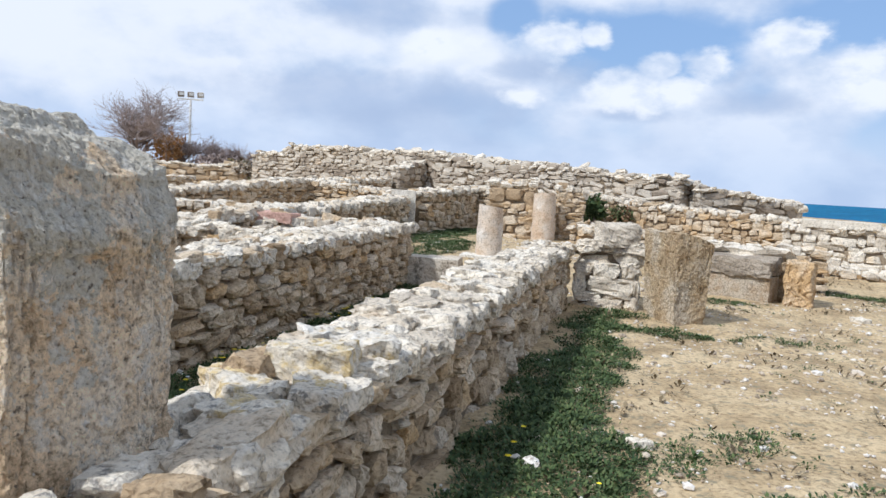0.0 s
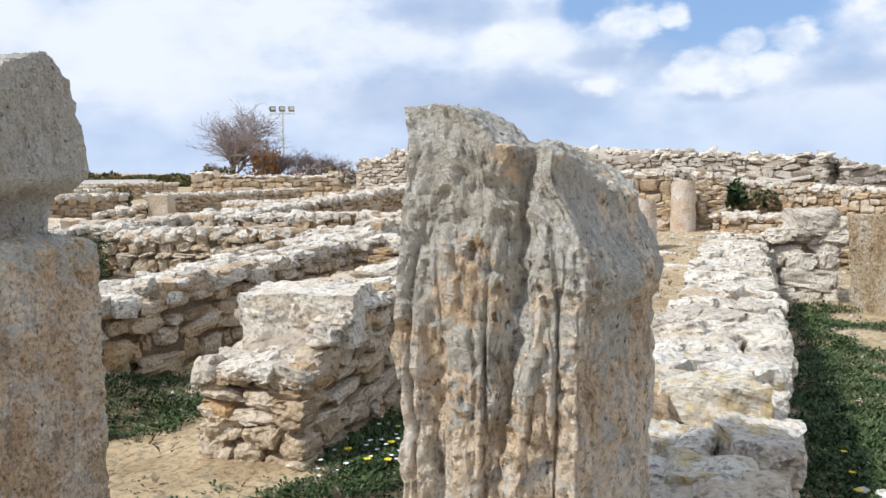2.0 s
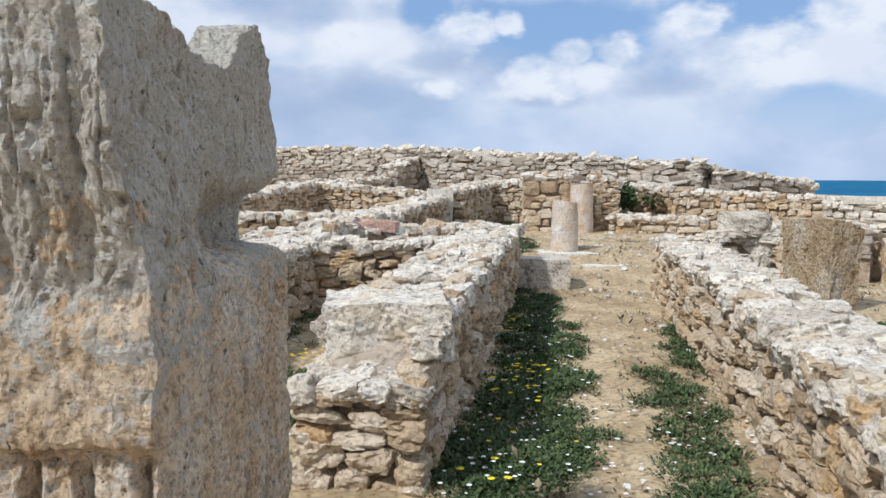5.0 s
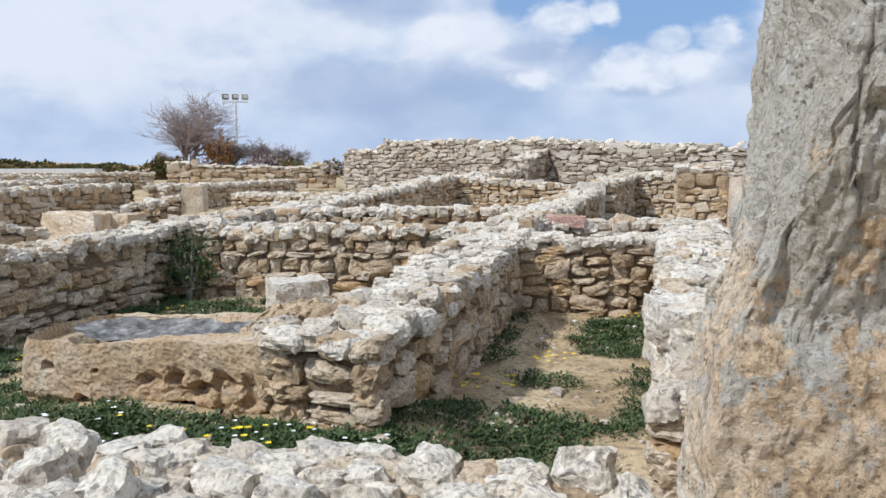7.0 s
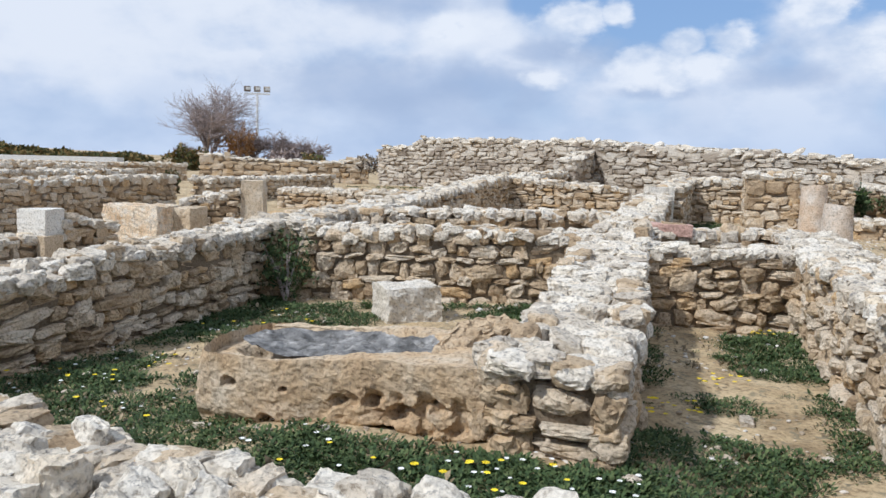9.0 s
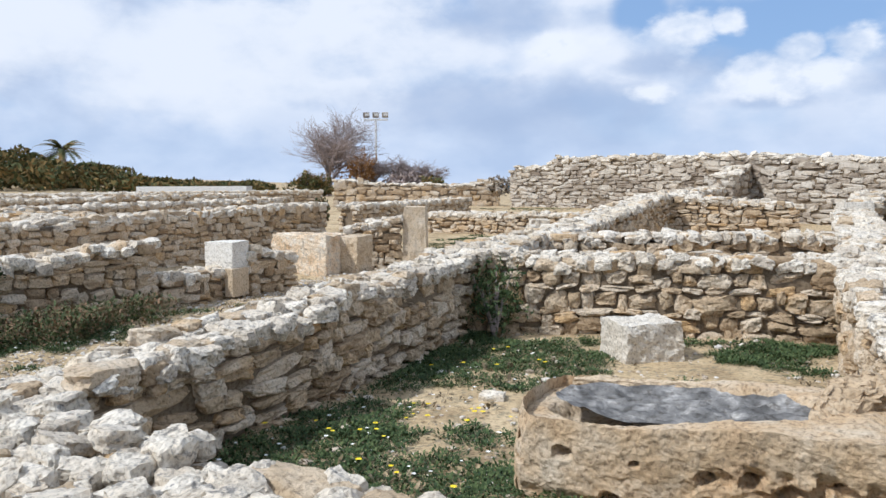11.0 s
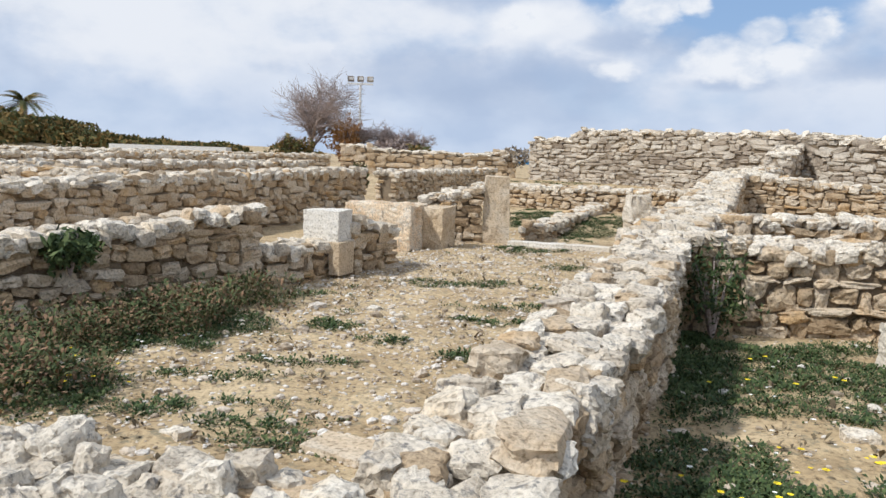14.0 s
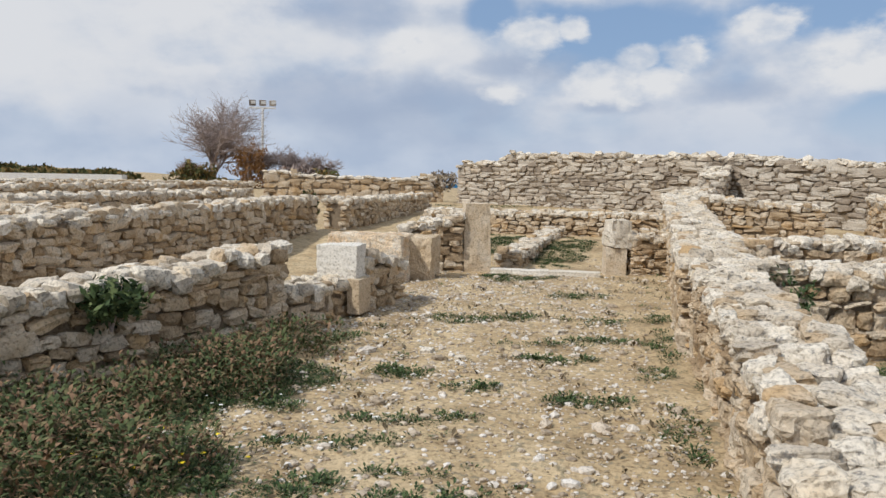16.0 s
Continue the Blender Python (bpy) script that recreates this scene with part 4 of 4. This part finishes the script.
# patches of ground cover: middle x, y, half length, half width, turn, plants for each square metre
PATCHES = [
    (-1.33, 6.2, 2.2, 0.32, 80, 900), (-1.15, 9.2, 1.6, 0.36, 82, 800), (-1.5, 4.9, 0.8, 0.42, 70, 900), (-0.55, 5.2, 1.4, 0.22, 80, 650), (0.1, 7.4, 0.9, 0.2, 80, 700), (-1.0, 4.0, 0.7, 0.3, 60, 600),
    (0.55, 4.4, 1.5, 0.42, 78, 900), (0.95, 6.8, 1.7, 0.36, 80, 850), (1.35, 9.2, 0.8, 0.3, 60, 500), (1.6, 5.2, 0.7, 0.22, 40, 260), (1.9, 8.7, 0.55, 0.2, -10, 600), (2.3, 4.4, 0.6, 0.25, 10, 260), (0.9, 3.2, 0.8, 0.35, 50, 600),
    (3.0, 11.3, 0.5, 0.2, -30, 420), (5.3, 13.0, 0.9, 0.25, -15, 420), (3.1, 8.6, 0.5, 0.12, 0, 200), (3.4, 12.9, 0.9, 0.18, -10, 500),
    (-4.6, 4.45, 1.5, 0.38, -4, 850), (-3.3, 5.1, 0.6, 0.5, 60, 800), (-3.35, 7.6, 1.1, 0.16, 84, 420), (-2.2, 7.9, 0.75, 0.42, 75, 800), (-2.35, 6.2, 0.7, 0.16, 80, 500), (-2.95, 6.5, 0.25, 0.14, 10, 500),
    (-6.5, 8.3, 0.9, 0.75, 10, 620), (-6.7, 7.4, 0.6, 0.3, 15, 420), (-4.9, 4.75, 1.0, 0.25, -4, 900), (-3.9, 4.4, 0.7, 0.4, 0, 900), (-7.2, 5.7, 0.6, 0.4, 30, 700), (-6.0, 6.2, 0.6, 0.25, 10, 500), (-7.0, 6.4, 0.45, 0.4, 20, 520), (-6.5, 5.3, 0.9, 0.45, 15, 640), (-4.25, 9.0, 0.6, 0.42, 60, 1100), (-5.6, 6.6, 0.5, 0.14, 10, 300), (-7.1, 7.9, 1.3, 0.22, 82, 700), (-4.9, 6.7, 0.25, 0.12, 0, 260),
    (-5.4, 9.25, 0.9, 0.16, 0, 320), (-8.0, 7.4, 0.5, 0.12, 82, 160), (-7.75, 9.6, 1.6, 0.12, 80, 170), (-8.15, 6.0, 0.4, 0.18, 80, 420),
    (-11.0, 7.5, 0.9, 0.5, 60, 620), (-11.2, 6.3, 0.8, 0.6, 50, 640), (-10.75, 9.3, 0.8, 0.18, 62, 420), (-10.3, 6.2, 0.4, 0.25, 20, 420), (-9.2, 6.1, 0.45, 0.2, 0, 360), (-9.9, 8.5, 0.28, 0.16, 0, 620), (-8.6, 9.1, 0.35, 0.16, 10, 520), (-8.5, 7.9, 0.3, 0.13, 0, 560),
    (-9.3, 10.9, 0.6, 0.26, 10, 260), (-9.75, 7.3, 0.3, 0.08, 0, 420), (-10.0, 6.9, 0.3, 0.07, 5, 420), (-8.95, 9.6, 0.5, 0.16, 5, 240), (-8.2, 9.9, 0.4, 0.12, 0, 300), (-9.5, 6.5, 0.3, 0.08, 0, 420), (-8.3, 12.6, 0.6, 0.22, 0, 150), (-8.0, 10.9, 0.5, 0.16, 0, 150), (-9.2, 8.1, 0.25, 0.1, 0, 420), (-9.35, 7.4, 0.22, 0.1, 0, 420), (-8.9, 14.3, 0.7, 0.2, 0, 300), (-9.2, 14.55, 0.3, 0.1, 0, 600),
    (-8.3, 17.6, 1.4, 0.5, 78, 420), (-9.6, 18.3, 1.2, 0.6, 80, 420), (-1.6, 15.4, 1.4, 0.7, 80, 420), (-1.0, 18.8, 1.1, 0.8, 80, 420), (-2.3, 12.9, 1.0, 0.5, 60, 300), (-1.1, 13.4, 1.3, 0.45, 80, 600), (-1.4, 17.5, 1.2, 0.5, 80, 500), (-10.2, 29.0, 1.6, 0.6, 0, 100), (-6.3, 16.8, 0.6, 0.3, 0, 250),
]


def patch_points(patches, thin=1.0):
    out = []
    for cx, cy, a, b, turn, dens in patches:
        n = int(math.pi * a * b * 1.7 * dens * thin)
        u = rng.uniform(-1.25, 1.25, (n, 2))
        p = [noise.noise(Vector((q[0] * a * 2.3 + cx * 3, q[1] * b * 2.3 + cy * 3, 0.3))) + 0.5 * noise.noise(Vector((q[0] * a * 7 + cx, q[1] * b * 7 + cy, 1.7))) for q in u]
        keep = np.hypot(u[:, 0], u[:, 1]) + 0.75 * np.array(p) < 0.98
        u = u[keep]
        t = radians(turn)
        x = cx + u[:, 0] * a * math.cos(t) - u[:, 1] * b * math.sin(t)
        y = cy + u[:, 0] * a * math.sin(t) + u[:, 1] * b * math.cos(t)
        out.append(np.stack([x, y, ground_z(x, y)], 1))
    return np.concatenate(out)


ROSETTES = [leaf_shape(16, 300 + i, 0.075, 0.012, 0.026) for i in range(8)]
G = patch_points(PATCHES)
scatter("ground_cover", ROSETTES, G, rng.uniform(0.6, 1.3, len(G)), LEAF, "low dark green ground cover of small leafy weeds", "weeds")

WEEDS = [(-11.35, 7.3, 1.2, 0.55, 62, 230), (-11.0, 8.6, 0.9, 0.30, 62, 160), (-11.6, 5.9, 0.8, 0.6, 40, 230), (-10.8, 6.4, 0.5, 0.4, 30, 90)]
STALKS = [leaf_shape(36, 340 + i, 0.10, 0.20, 0.034) for i in range(6)]
G2 = patch_points(WEEDS)
G2[:, 2] -= 0.02
scatter("dry_weeds", STALKS, G2, rng.uniform(0.6, 1.5, len(G2)), DRY_LEAF, "tall half-dry weeds with reddish stems", "weeds")


def flower_shape(petals, r, cup):
    V, Fc = [(0, 0, 0)], []
    for k in range(petals):
        a, da = 2 * math.pi * k / petals, math.pi / petals * 0.9
        i = len(V)
        V += [(r * math.cos(a - da), r * math.sin(a - da), cup), (r * 1.15 * math.cos(a), r * 1.15 * math.sin(a), cup * 0.8), (r * math.cos(a + da), r * math.sin(a + da), cup)]
        Fc += [(0, i, i + 1), (0, i + 1, i + 2)]
    return np.array(V, float), np.array(Fc)


def flowers(name, patches, thin, shape, mat, label, height):
    p = patch_points(patches, thin)
    p[:, 2] += height * rng.uniform(0.7, 1.4, len(p))
    scatter(name, [shape], p, rng.uniform(0.7, 1.3, len(p)), mat, label, "flowers")


YELLOWS = [(-1.42, 6.2, 0.9, 0.16, 80, 120), (-1.4, 8.6, 1.0, 0.25, 80, 60), (-1.5, 4.8, 0.6, 0.3, 70, 30), (0.5, 4.6, 1.0, 0.35, 80, 10), (-4.6, 4.5, 1.3, 0.3, 0, 22), (-2.9, 6.9, 0.16, 0.1, 0, 400), (-3.4, 6.2, 0.2, 0.15, 0, 200),
           (-6.8, 6.3, 0.7, 0.4, 20, 34), (-6.5, 5.3, 0.8, 0.35, 10, 30), (-6.5, 8.0, 0.9, 0.5, 10, 18), (-11.4, 6.4, 0.9, 0.7, 50, 40), (-2.2, 8.6, 0.2, 0.1, 0, 200), (-12.2, 7.8, 0.15, 0.08, 60, 300)]
WHITES = [(-1.2, 5.3, 1.1, 0.45, 70, 70), (-0.7, 5.0, 0.9, 0.3, 60, 60), (-1.0, 8.0, 1.6, 0.3, 80, 50), (-4.6, 4.6, 1.2, 0.3, 0, 60), (-5.6, 4.6, 0.6, 0.2, 0, 60), (-6.4, 7.0, 1.2, 1.0, 20, 14), (-9.3, 8.5, 1.6, 1.6, 0, 10), (-8.8, 11.0, 1.5, 1.2, 0, 12), (-10.5, 7.0, 0.9, 0.6, 60, 26), (-6.9, 5.6, 0.7, 0.4, 0, 26)]
flowers("yellow_flowers", YELLOWS, 0.75, flower_shape(7, 0.014, 0.005), YELLOW, "small bright yellow daisy-like flowers among weeds", 0.05)
flowers("white_flowers", WHITES, 0.9, flower_shape(8, 0.0105, 0.003), PETAL, "small white daisies among low weeds", 0.035)


def shrub(x, y, z, r, h, mat, label, leaves=900, size=0.06, seed=1):
    """A bushy shrub: stems from the root and a loose cloud of leaves."""
    ob = thing("shrub", x, y, z, label, "shrub")
    g = np.random.default_rng(seed)
    for k in range(7):
        bm = bmesh.new()
        a, lean = g.uniform(0, 2 * math.pi), g.uniform(0.2, 0.8)
        tip = Vector((r * lean * math.cos(a), r * lean * math.sin(a), h * g.uniform(0.6, 0.95)))
        tube(bm, [Vector((0, 0, -0.02)), tip * 0.5 + Vector((0, 0, 0.08 * h)), tip], [0.012 * h / 0.5, 0.008 * h / 0.5, 0.003])
        part("stem", bm, BARK, ob)
    d = g.normal(size=(leaves, 3))
    d /= np.linalg.norm(d, axis=1)[:, None]
    lump = np.array([0.72 + 0.85 * noise.noise(Vector(q) * 2.2 + Vector((seed, 0, 0))) for q in d])
    d = d * (g.uniform(0.45, 1.0, leaves) ** 0.5 * lump)[:, None]
    P = np.stack([d[:, 0] * r, d[:, 1] * r, h * 0.52 + d[:, 2] * h * 0.5], 1)
    V, Fc = leaf_cards(P, size, g)
    leaf = new("foliage", mesh("foliage", V, Fc, mat))
    leaf.parent = ob
    return ob


def leaf_cards(P, size, g):
    """One small bent leaf at each point."""
    n = len(P)
    a = g.normal(size=(n, 3))
    a /= np.linalg.norm(a, axis=1)[:, None]
    b = np.cross(a, g.normal(size=(n, 3)))
    b /= np.linalg.norm(b, axis=1)[:, None]
    k = (size * g.uniform(0.6, 1.4, n))[:, None]
    V = np.stack([P - a * k, P + b * k * 0.4, P - b * k * 0.4, P + a * k], 1).reshape(-1, 3)
    i = (np.arange(n) * 4)[:, None]
    Fc = np.concatenate([i + np.array([0, 1, 2]), i + np.array([1, 3, 2])])
    return V, Fc


def tube(bm, pts, radii, sides=5):
    rows = []
    for k, (p, r) in enumerate(zip(pts, radii)):
        d = (pts[min(k + 1, len(pts) - 1)] - pts[max(k - 1, 0)]).normalized()
        u = d.orthogonal().normalized()
        w = d.cross(u)
        rows.append([bm.verts.new(p + u * r * math.cos(2 * math.pi * j / sides) + w * r * math.sin(2 * math.pi * j / sides)) for j in range(sides)])
    for a, b in zip(rows, rows[1:]):
        for j in range(sides):
            bm.faces.new((a[j], a[(j + 1) % sides], b[(j + 1) % sides], b[j]))


shrub(-6.86, 9.22, 0.0, 0.34, 0.74, LEAF, "dark green shrub in the corner of two walls", 1200, 0.026, 2)
shrub(-11.72, 7.75, 0.40, 0.28, 0.36, LEAF, "green weed shrub growing out of a wall", 900, 0.035, 3)
shrub(1.75, 18.0, 0.62, 0.33, 0.66, LEAF, "dark green shrub against a rubble wall", 900, 0.06, 4)
shrub(2.35, 17.9, 0.65, 0.28, 0.42, DRY_LEAF, "small dry shrub against a rubble wall", 600, 0.06, 5)
shrub(-13.75, 19.5, 0.55, 0.30, 0.65, DRY_LEAF, "dark dry shrub in a wall gap", 700, 0.06, 6)
shrub(-12.2, 33.2, 1.0, 0.7, 0.9, STONE_DARK, "dark dry shrub on a wall end", 600, 0.10, 7)


def bare_tree(x, y, height, spread, seed, label, twigs=4):
    """A leafless tree: tapered trunk, limbs and a haze of fine twigs."""
    ob = thing("tree", x, y, float(ground_z(x, y)) - 0.1, label, "tree")
    g = np.random.default_rng(seed)
    trunk, crown = bmesh.new(), bmesh.new()
    def grow(bm, p, d, ln, r, depth):
        q = p + d * ln * 0.5 + Vector(g.normal(0, 0.06 * ln, 3))
        e = p + d * ln
        tube(bm, [p, q, e], [r, r * 0.82, r * 0.62], 5 if depth < 2 else 3)
        if depth >= 5:
            return
        for _ in range((8, 5, 4, 4, 4)[depth]):
            nd = (d + Vector(g.normal(0, 0.55, 3)) * Vector((spread, spread, 0.6)) + Vector((0, 0, 0.17))).normalized()
            grow(crown if depth >= 1 else bm, p + d * ln * g.uniform(0.3 if depth else 0.06, 0.9), nd, ln * g.uniform(0.62, 0.9), max(r * 0.5, 0.012), depth + 1)
    grow(trunk, Vector((0, 0, 0)), Vector((0.05, 0, 1)).normalized(), height * 0.22, height * 0.018, 0)
    part("trunk", trunk, BARK, ob)
    part("crown", crown, BARK, ob, "bare greyish brown twigs")
    return ob


bare_tree(-34.6, 64.3, 14.6, 1.7, 5, "large leafless grey-brown tree behind the ruins")
bare_tree(-31.0, 66.0, 7.4, 1.5, 6, "low leafless shrubby tree beside a floodlight mast")
bare_tree(-26.5, 67.0, 6.0, 1.6, 7, "low leafless shrubby tree behind the ruins")
bare_tree(-29.0, 68.5, 6.6, 1.6, 8, "low leafless shrubby tree behind the ruins")
bare_tree(-37.5, 66.0, 4.4, 1.6, 9, "low leafless shrubby tree behind the ruins")
shrub(-31.3, 63.5, 0.2, 1.6, 4.4, RUST_LEAF, "rust-orange bush beside the leafless tree", 2200, 0.13, 11)
shrub(-34.5, 60.5, 0.2, 2.2, 2.4, WOOD_LEAF, "low green bush beneath the leafless tree", 1500, 0.20, 12)
shrub(-24.8, 64.0, 0.2, 1.4, 2.2, WOOD_LEAF, "low green bush behind a wall", 1200, 0.18, 13)
shrub(-27.5, 65.0, 0.2, 2.6, 2.6, BARK, "brown twiggy bush behind a wall", 1800, 0.22, 14)


def palm(x, y, height, seed):
    ob = thing("palm_tree", x, y, float(ground_z(x, y)) - 0.1, "tall palm tree with drooping green fronds", "palm tree")
    g = np.random.default_rng(seed)
    z0 = height - float(ground_z(x, y))
    bm = bmesh.new()
    tube(bm, [Vector((0, 0, 0)), Vector((0.1, 0, z0 * 0.5)), Vector((0, 0.05, z0 * 0.8))], [0.34, 0.28, 0.26], 8)
    part("trunk", bm, BARK, ob)
    for k in range(34):
        a, rise = g.uniform(0, 2 * math.pi), g.uniform(-0.35, 1.2)
        V, Fc, ln = [], [], g.uniform(3.2, 4.3)
        d = np.array([math.cos(a), math.sin(a), 0])
        s = np.array([-math.sin(a), math.cos(a), 0])
        rib = []
        for j in range(13):
            u = j / 12
            rib.append(np.array([0, 0, z0 * 0.8]) + d * ln * u * math.cos(rise) + np.array([0, 0, ln * u * math.sin(rise) - 0.9 * u * u * ln * 0.55]))
        V = list(rib)
        for j in range(12):
            w = 0.55 * math.sin(math.pi * (0.12 + 0.83 * j / 11))
            for side in (-1, 1):
                Fc.append((j, j + 1, len(V)))
                V.append(rib[j] + s * side * w + d * 0.28 - np.array([0, 0, 0.18]))
        fr = new("frond", mesh("frond", V, Fc, WOOD_LEAF))
        fr.parent = ob


palm(-81, 83, 7.6, 3)


def woods():
    """The wooded rise beyond the ruins: a belt of bushes, thinning out towards the sea."""
    g = np.random.default_rng(21)
    P = []
    for k in range(170):
        a = radians(g.uniform(29.5, 66))
        dist = g.uniform(85, 135)
        x, y = -6.4 - dist * math.sin(a), 2.3 + dist * math.cos(a)
        deg = math.degrees(a)
        top = float(np.interp(deg, [29, 34, 37.5, 39.5, 41, 45, 48, 66], [1.9, 2.3, 2.6, 4.1, 4.4, 5.9, 6.6, 7.0])) * dist / 100 * g.uniform(0.72, 1.02)
        base = float(ground_z(x, y))
        h = max(top - base, 1.0)
        r = g.uniform(1.2, 2.6)
        n = 210
        d = g.normal(size=(n, 3))
        d /= np.linalg.norm(d, axis=1)[:, None]
        d *= (g.uniform(0.5, 1, n) ** 0.4)[:, None]
        P.append(np.stack([x + d[:, 0] * r, y + d[:, 1] * r, base + h * 0.5 + d[:, 2] * h * 0.5], 1))
    V, Fc = leaf_cards(np.concatenate(P), 0.40, g)
    tagged(new("far_woods", mesh("far_woods", V, Fc, WOOD_LEAF)), "dense dark green scrub woods on a low rise", "woods", kind="stuff")


woods()


def floodlight_mast(x, y):
    ob = thing("floodlight_mast", x, y, 0.0, "white steel mast carrying three square floodlights", "floodlight", turn=16)
    bm = bmesh.new()
    tube(bm, [Vector((0, 0, -0.2)), Vector((0, 0, 4)), Vector((0, 0, 7.75))], [0.14, 0.12, 0.10], 10)
    part("pole", bm, METAL, ob)
    bm = bmesh.new()
    bmesh.ops.create_cube(bm, size=1, matrix=Matrix.Translation((0, 0, 7.7)) @ Matrix.Diagonal((2.3, 0.14, 0.16, 1)))
    bmesh.ops.bevel(bm, geom=bm.edges[:], offset=0.02, segments=2, affect="EDGES")
    part("crossbar", bm, METAL, ob)
    for k in (-0.88, 0.0, 0.88):
        bm = bmesh.new()
        bmesh.ops.create_cube(bm, size=1, matrix=pose(k, -0.05, 8.12, 12) @ Matrix.Diagonal((0.58, 0.22, 0.50, 1)))
        bmesh.ops.bevel(bm, geom=bm.edges[:], offset=0.03, segments=2, affect="EDGES")
        lamp = part("floodlight", bm, STONE_DARK, ob, "dark square floodlight")
        bm = bmesh.new()
        bmesh.ops.create_cube(bm, size=1, matrix=pose(k + 0.07, -0.17, 8.15, 12) @ Matrix.Diagonal((0.40, 0.03, 0.26, 1)))
        part("glass", bm, METAL, lamp, "pale glass face")


floodlight_mast(-32.2, 69.6)
block("far_shed", -44.0, 58.0, 0.2, (9.0, 2.5, 1.35), 20, METAL, "low white building far behind the ruins", "shed", cuts=3, rough=0.0, square=1.0)

# ---- pebbles ----


def pebbles():
    n = 32000
    x, y = rng.uniform(-12, 6, n), rng.uniform(3.2, 17, n)
    keep = np.array([noise.noise(Vector((a * 0.8, b * 0.8, 4))) for a, b in zip(x, y)]) > -0.15
    x, y = np.append(x[keep], rng.uniform(-10.8, -7.9, 11000)), np.append(y[keep], rng.uniform(5, 14.8, 11000))
    s = 0.0095 * np.exp(rng.normal(0, 0.62, len(x)))
    P = np.stack([x, y, ground_z(x, y) + s * 0.15], 1)
    flatter = []
    for k in range(10):
        bm = bmesh.new()
        bmesh.ops.create_icosphere(bm, subdivisions=1, radius=0.5)
        v = np.array([q.co[:] for q in bm.verts]) * np.random.default_rng(k).uniform(0.75, 1.2, (12, 3)) * np.array([1, 0.8, 0.55])
        flatter.append((v, np.array([[q.index for q in f.verts] for f in bm.faces])))
        bm.free()
    scatter("pebbles", flatter, P, s * 2, PEBBLE, "scattered pale pebbles and stone chips on sandy soil", "pebbles")


pebbles()


def sparse_tufts():
    """Single small weeds dotted over the trodden soil."""
    n = 1500
    x, y = rng.uniform(-11.5, 5.5, n), rng.uniform(3.4, 16, n)
    keep = np.array([noise.noise(Vector((a * 0.9, b * 0.9, 9))) for a, b in zip(x, y)]) > 0.02
    P = np.stack([x, y, ground_z(x, y)], 1)[keep]
    scatter("weed_tufts", ROSETTES, P, rng.uniform(0.5, 1.2, len(P)), LEAF, "tiny green weeds dotted over trodden soil", "weeds")


sparse_tufts()


def dry_litter():
    """Dead stalks and leaf litter strewn over the trodden soil."""
    n = 5200
    x, y = rng.uniform(-11.3, 6, n), rng.uniform(3.4, 15, n)
    keep = np.array([noise.noise(Vector((a * 1.1, b * 1.1, 14))) for a, b in zip(x, y)]) > 0.0
    P = np.stack([x, y, ground_z(x, y) + 0.002], 1)[keep]
    twig = leaf_shape(5, 390, 0.045, 0.004, 0.045)
    scatter("dry_litter", [twig, leaf_shape(4, 391, 0.05, 0.004, 0.03)], P, rng.uniform(0.5, 1.4, len(P)), LITTER, "dead brown stalks and leaf litter on sandy soil", "litter")


dry_litter()
for k, (x, y, w) in enumerate([(-6.35, 6.95, 0.17), (-5.75, 6.7, 0.13), (-9.75, 9.2, 0.13), (-9.45, 9.0, 0.10), (-9.6, 5.9, 0.12), (1.17, 5.05, 0.13), (-1.2, 10.1, 0.14), (4.4, 10.4, 0.2), (-8.7, 14.6, 0.16), (-10.1, 11.9, 0.14), (-8.6, 10.2, 0.14), (-2.9, 6.2, 0.12)]):
    block("loose_stone", x, y, float(ground_z(x, y)) - 0.015, (w, w * 0.7, w * 0.34), 40 * k, STONE_TOP, "loose pale limestone lying on sandy soil", "stone", cuts=7, rough=0.02, square=0.45, seed=50 + k)
block("ground_slab", -8.75, 6.05, -0.025, (0.46, 0.24, 0.042), -14, TAN_BLOCK, "flat tan stone slab sunk in sandy soil", "stone slab", cuts=6, rough=0.01, square=0.85, seed=71)
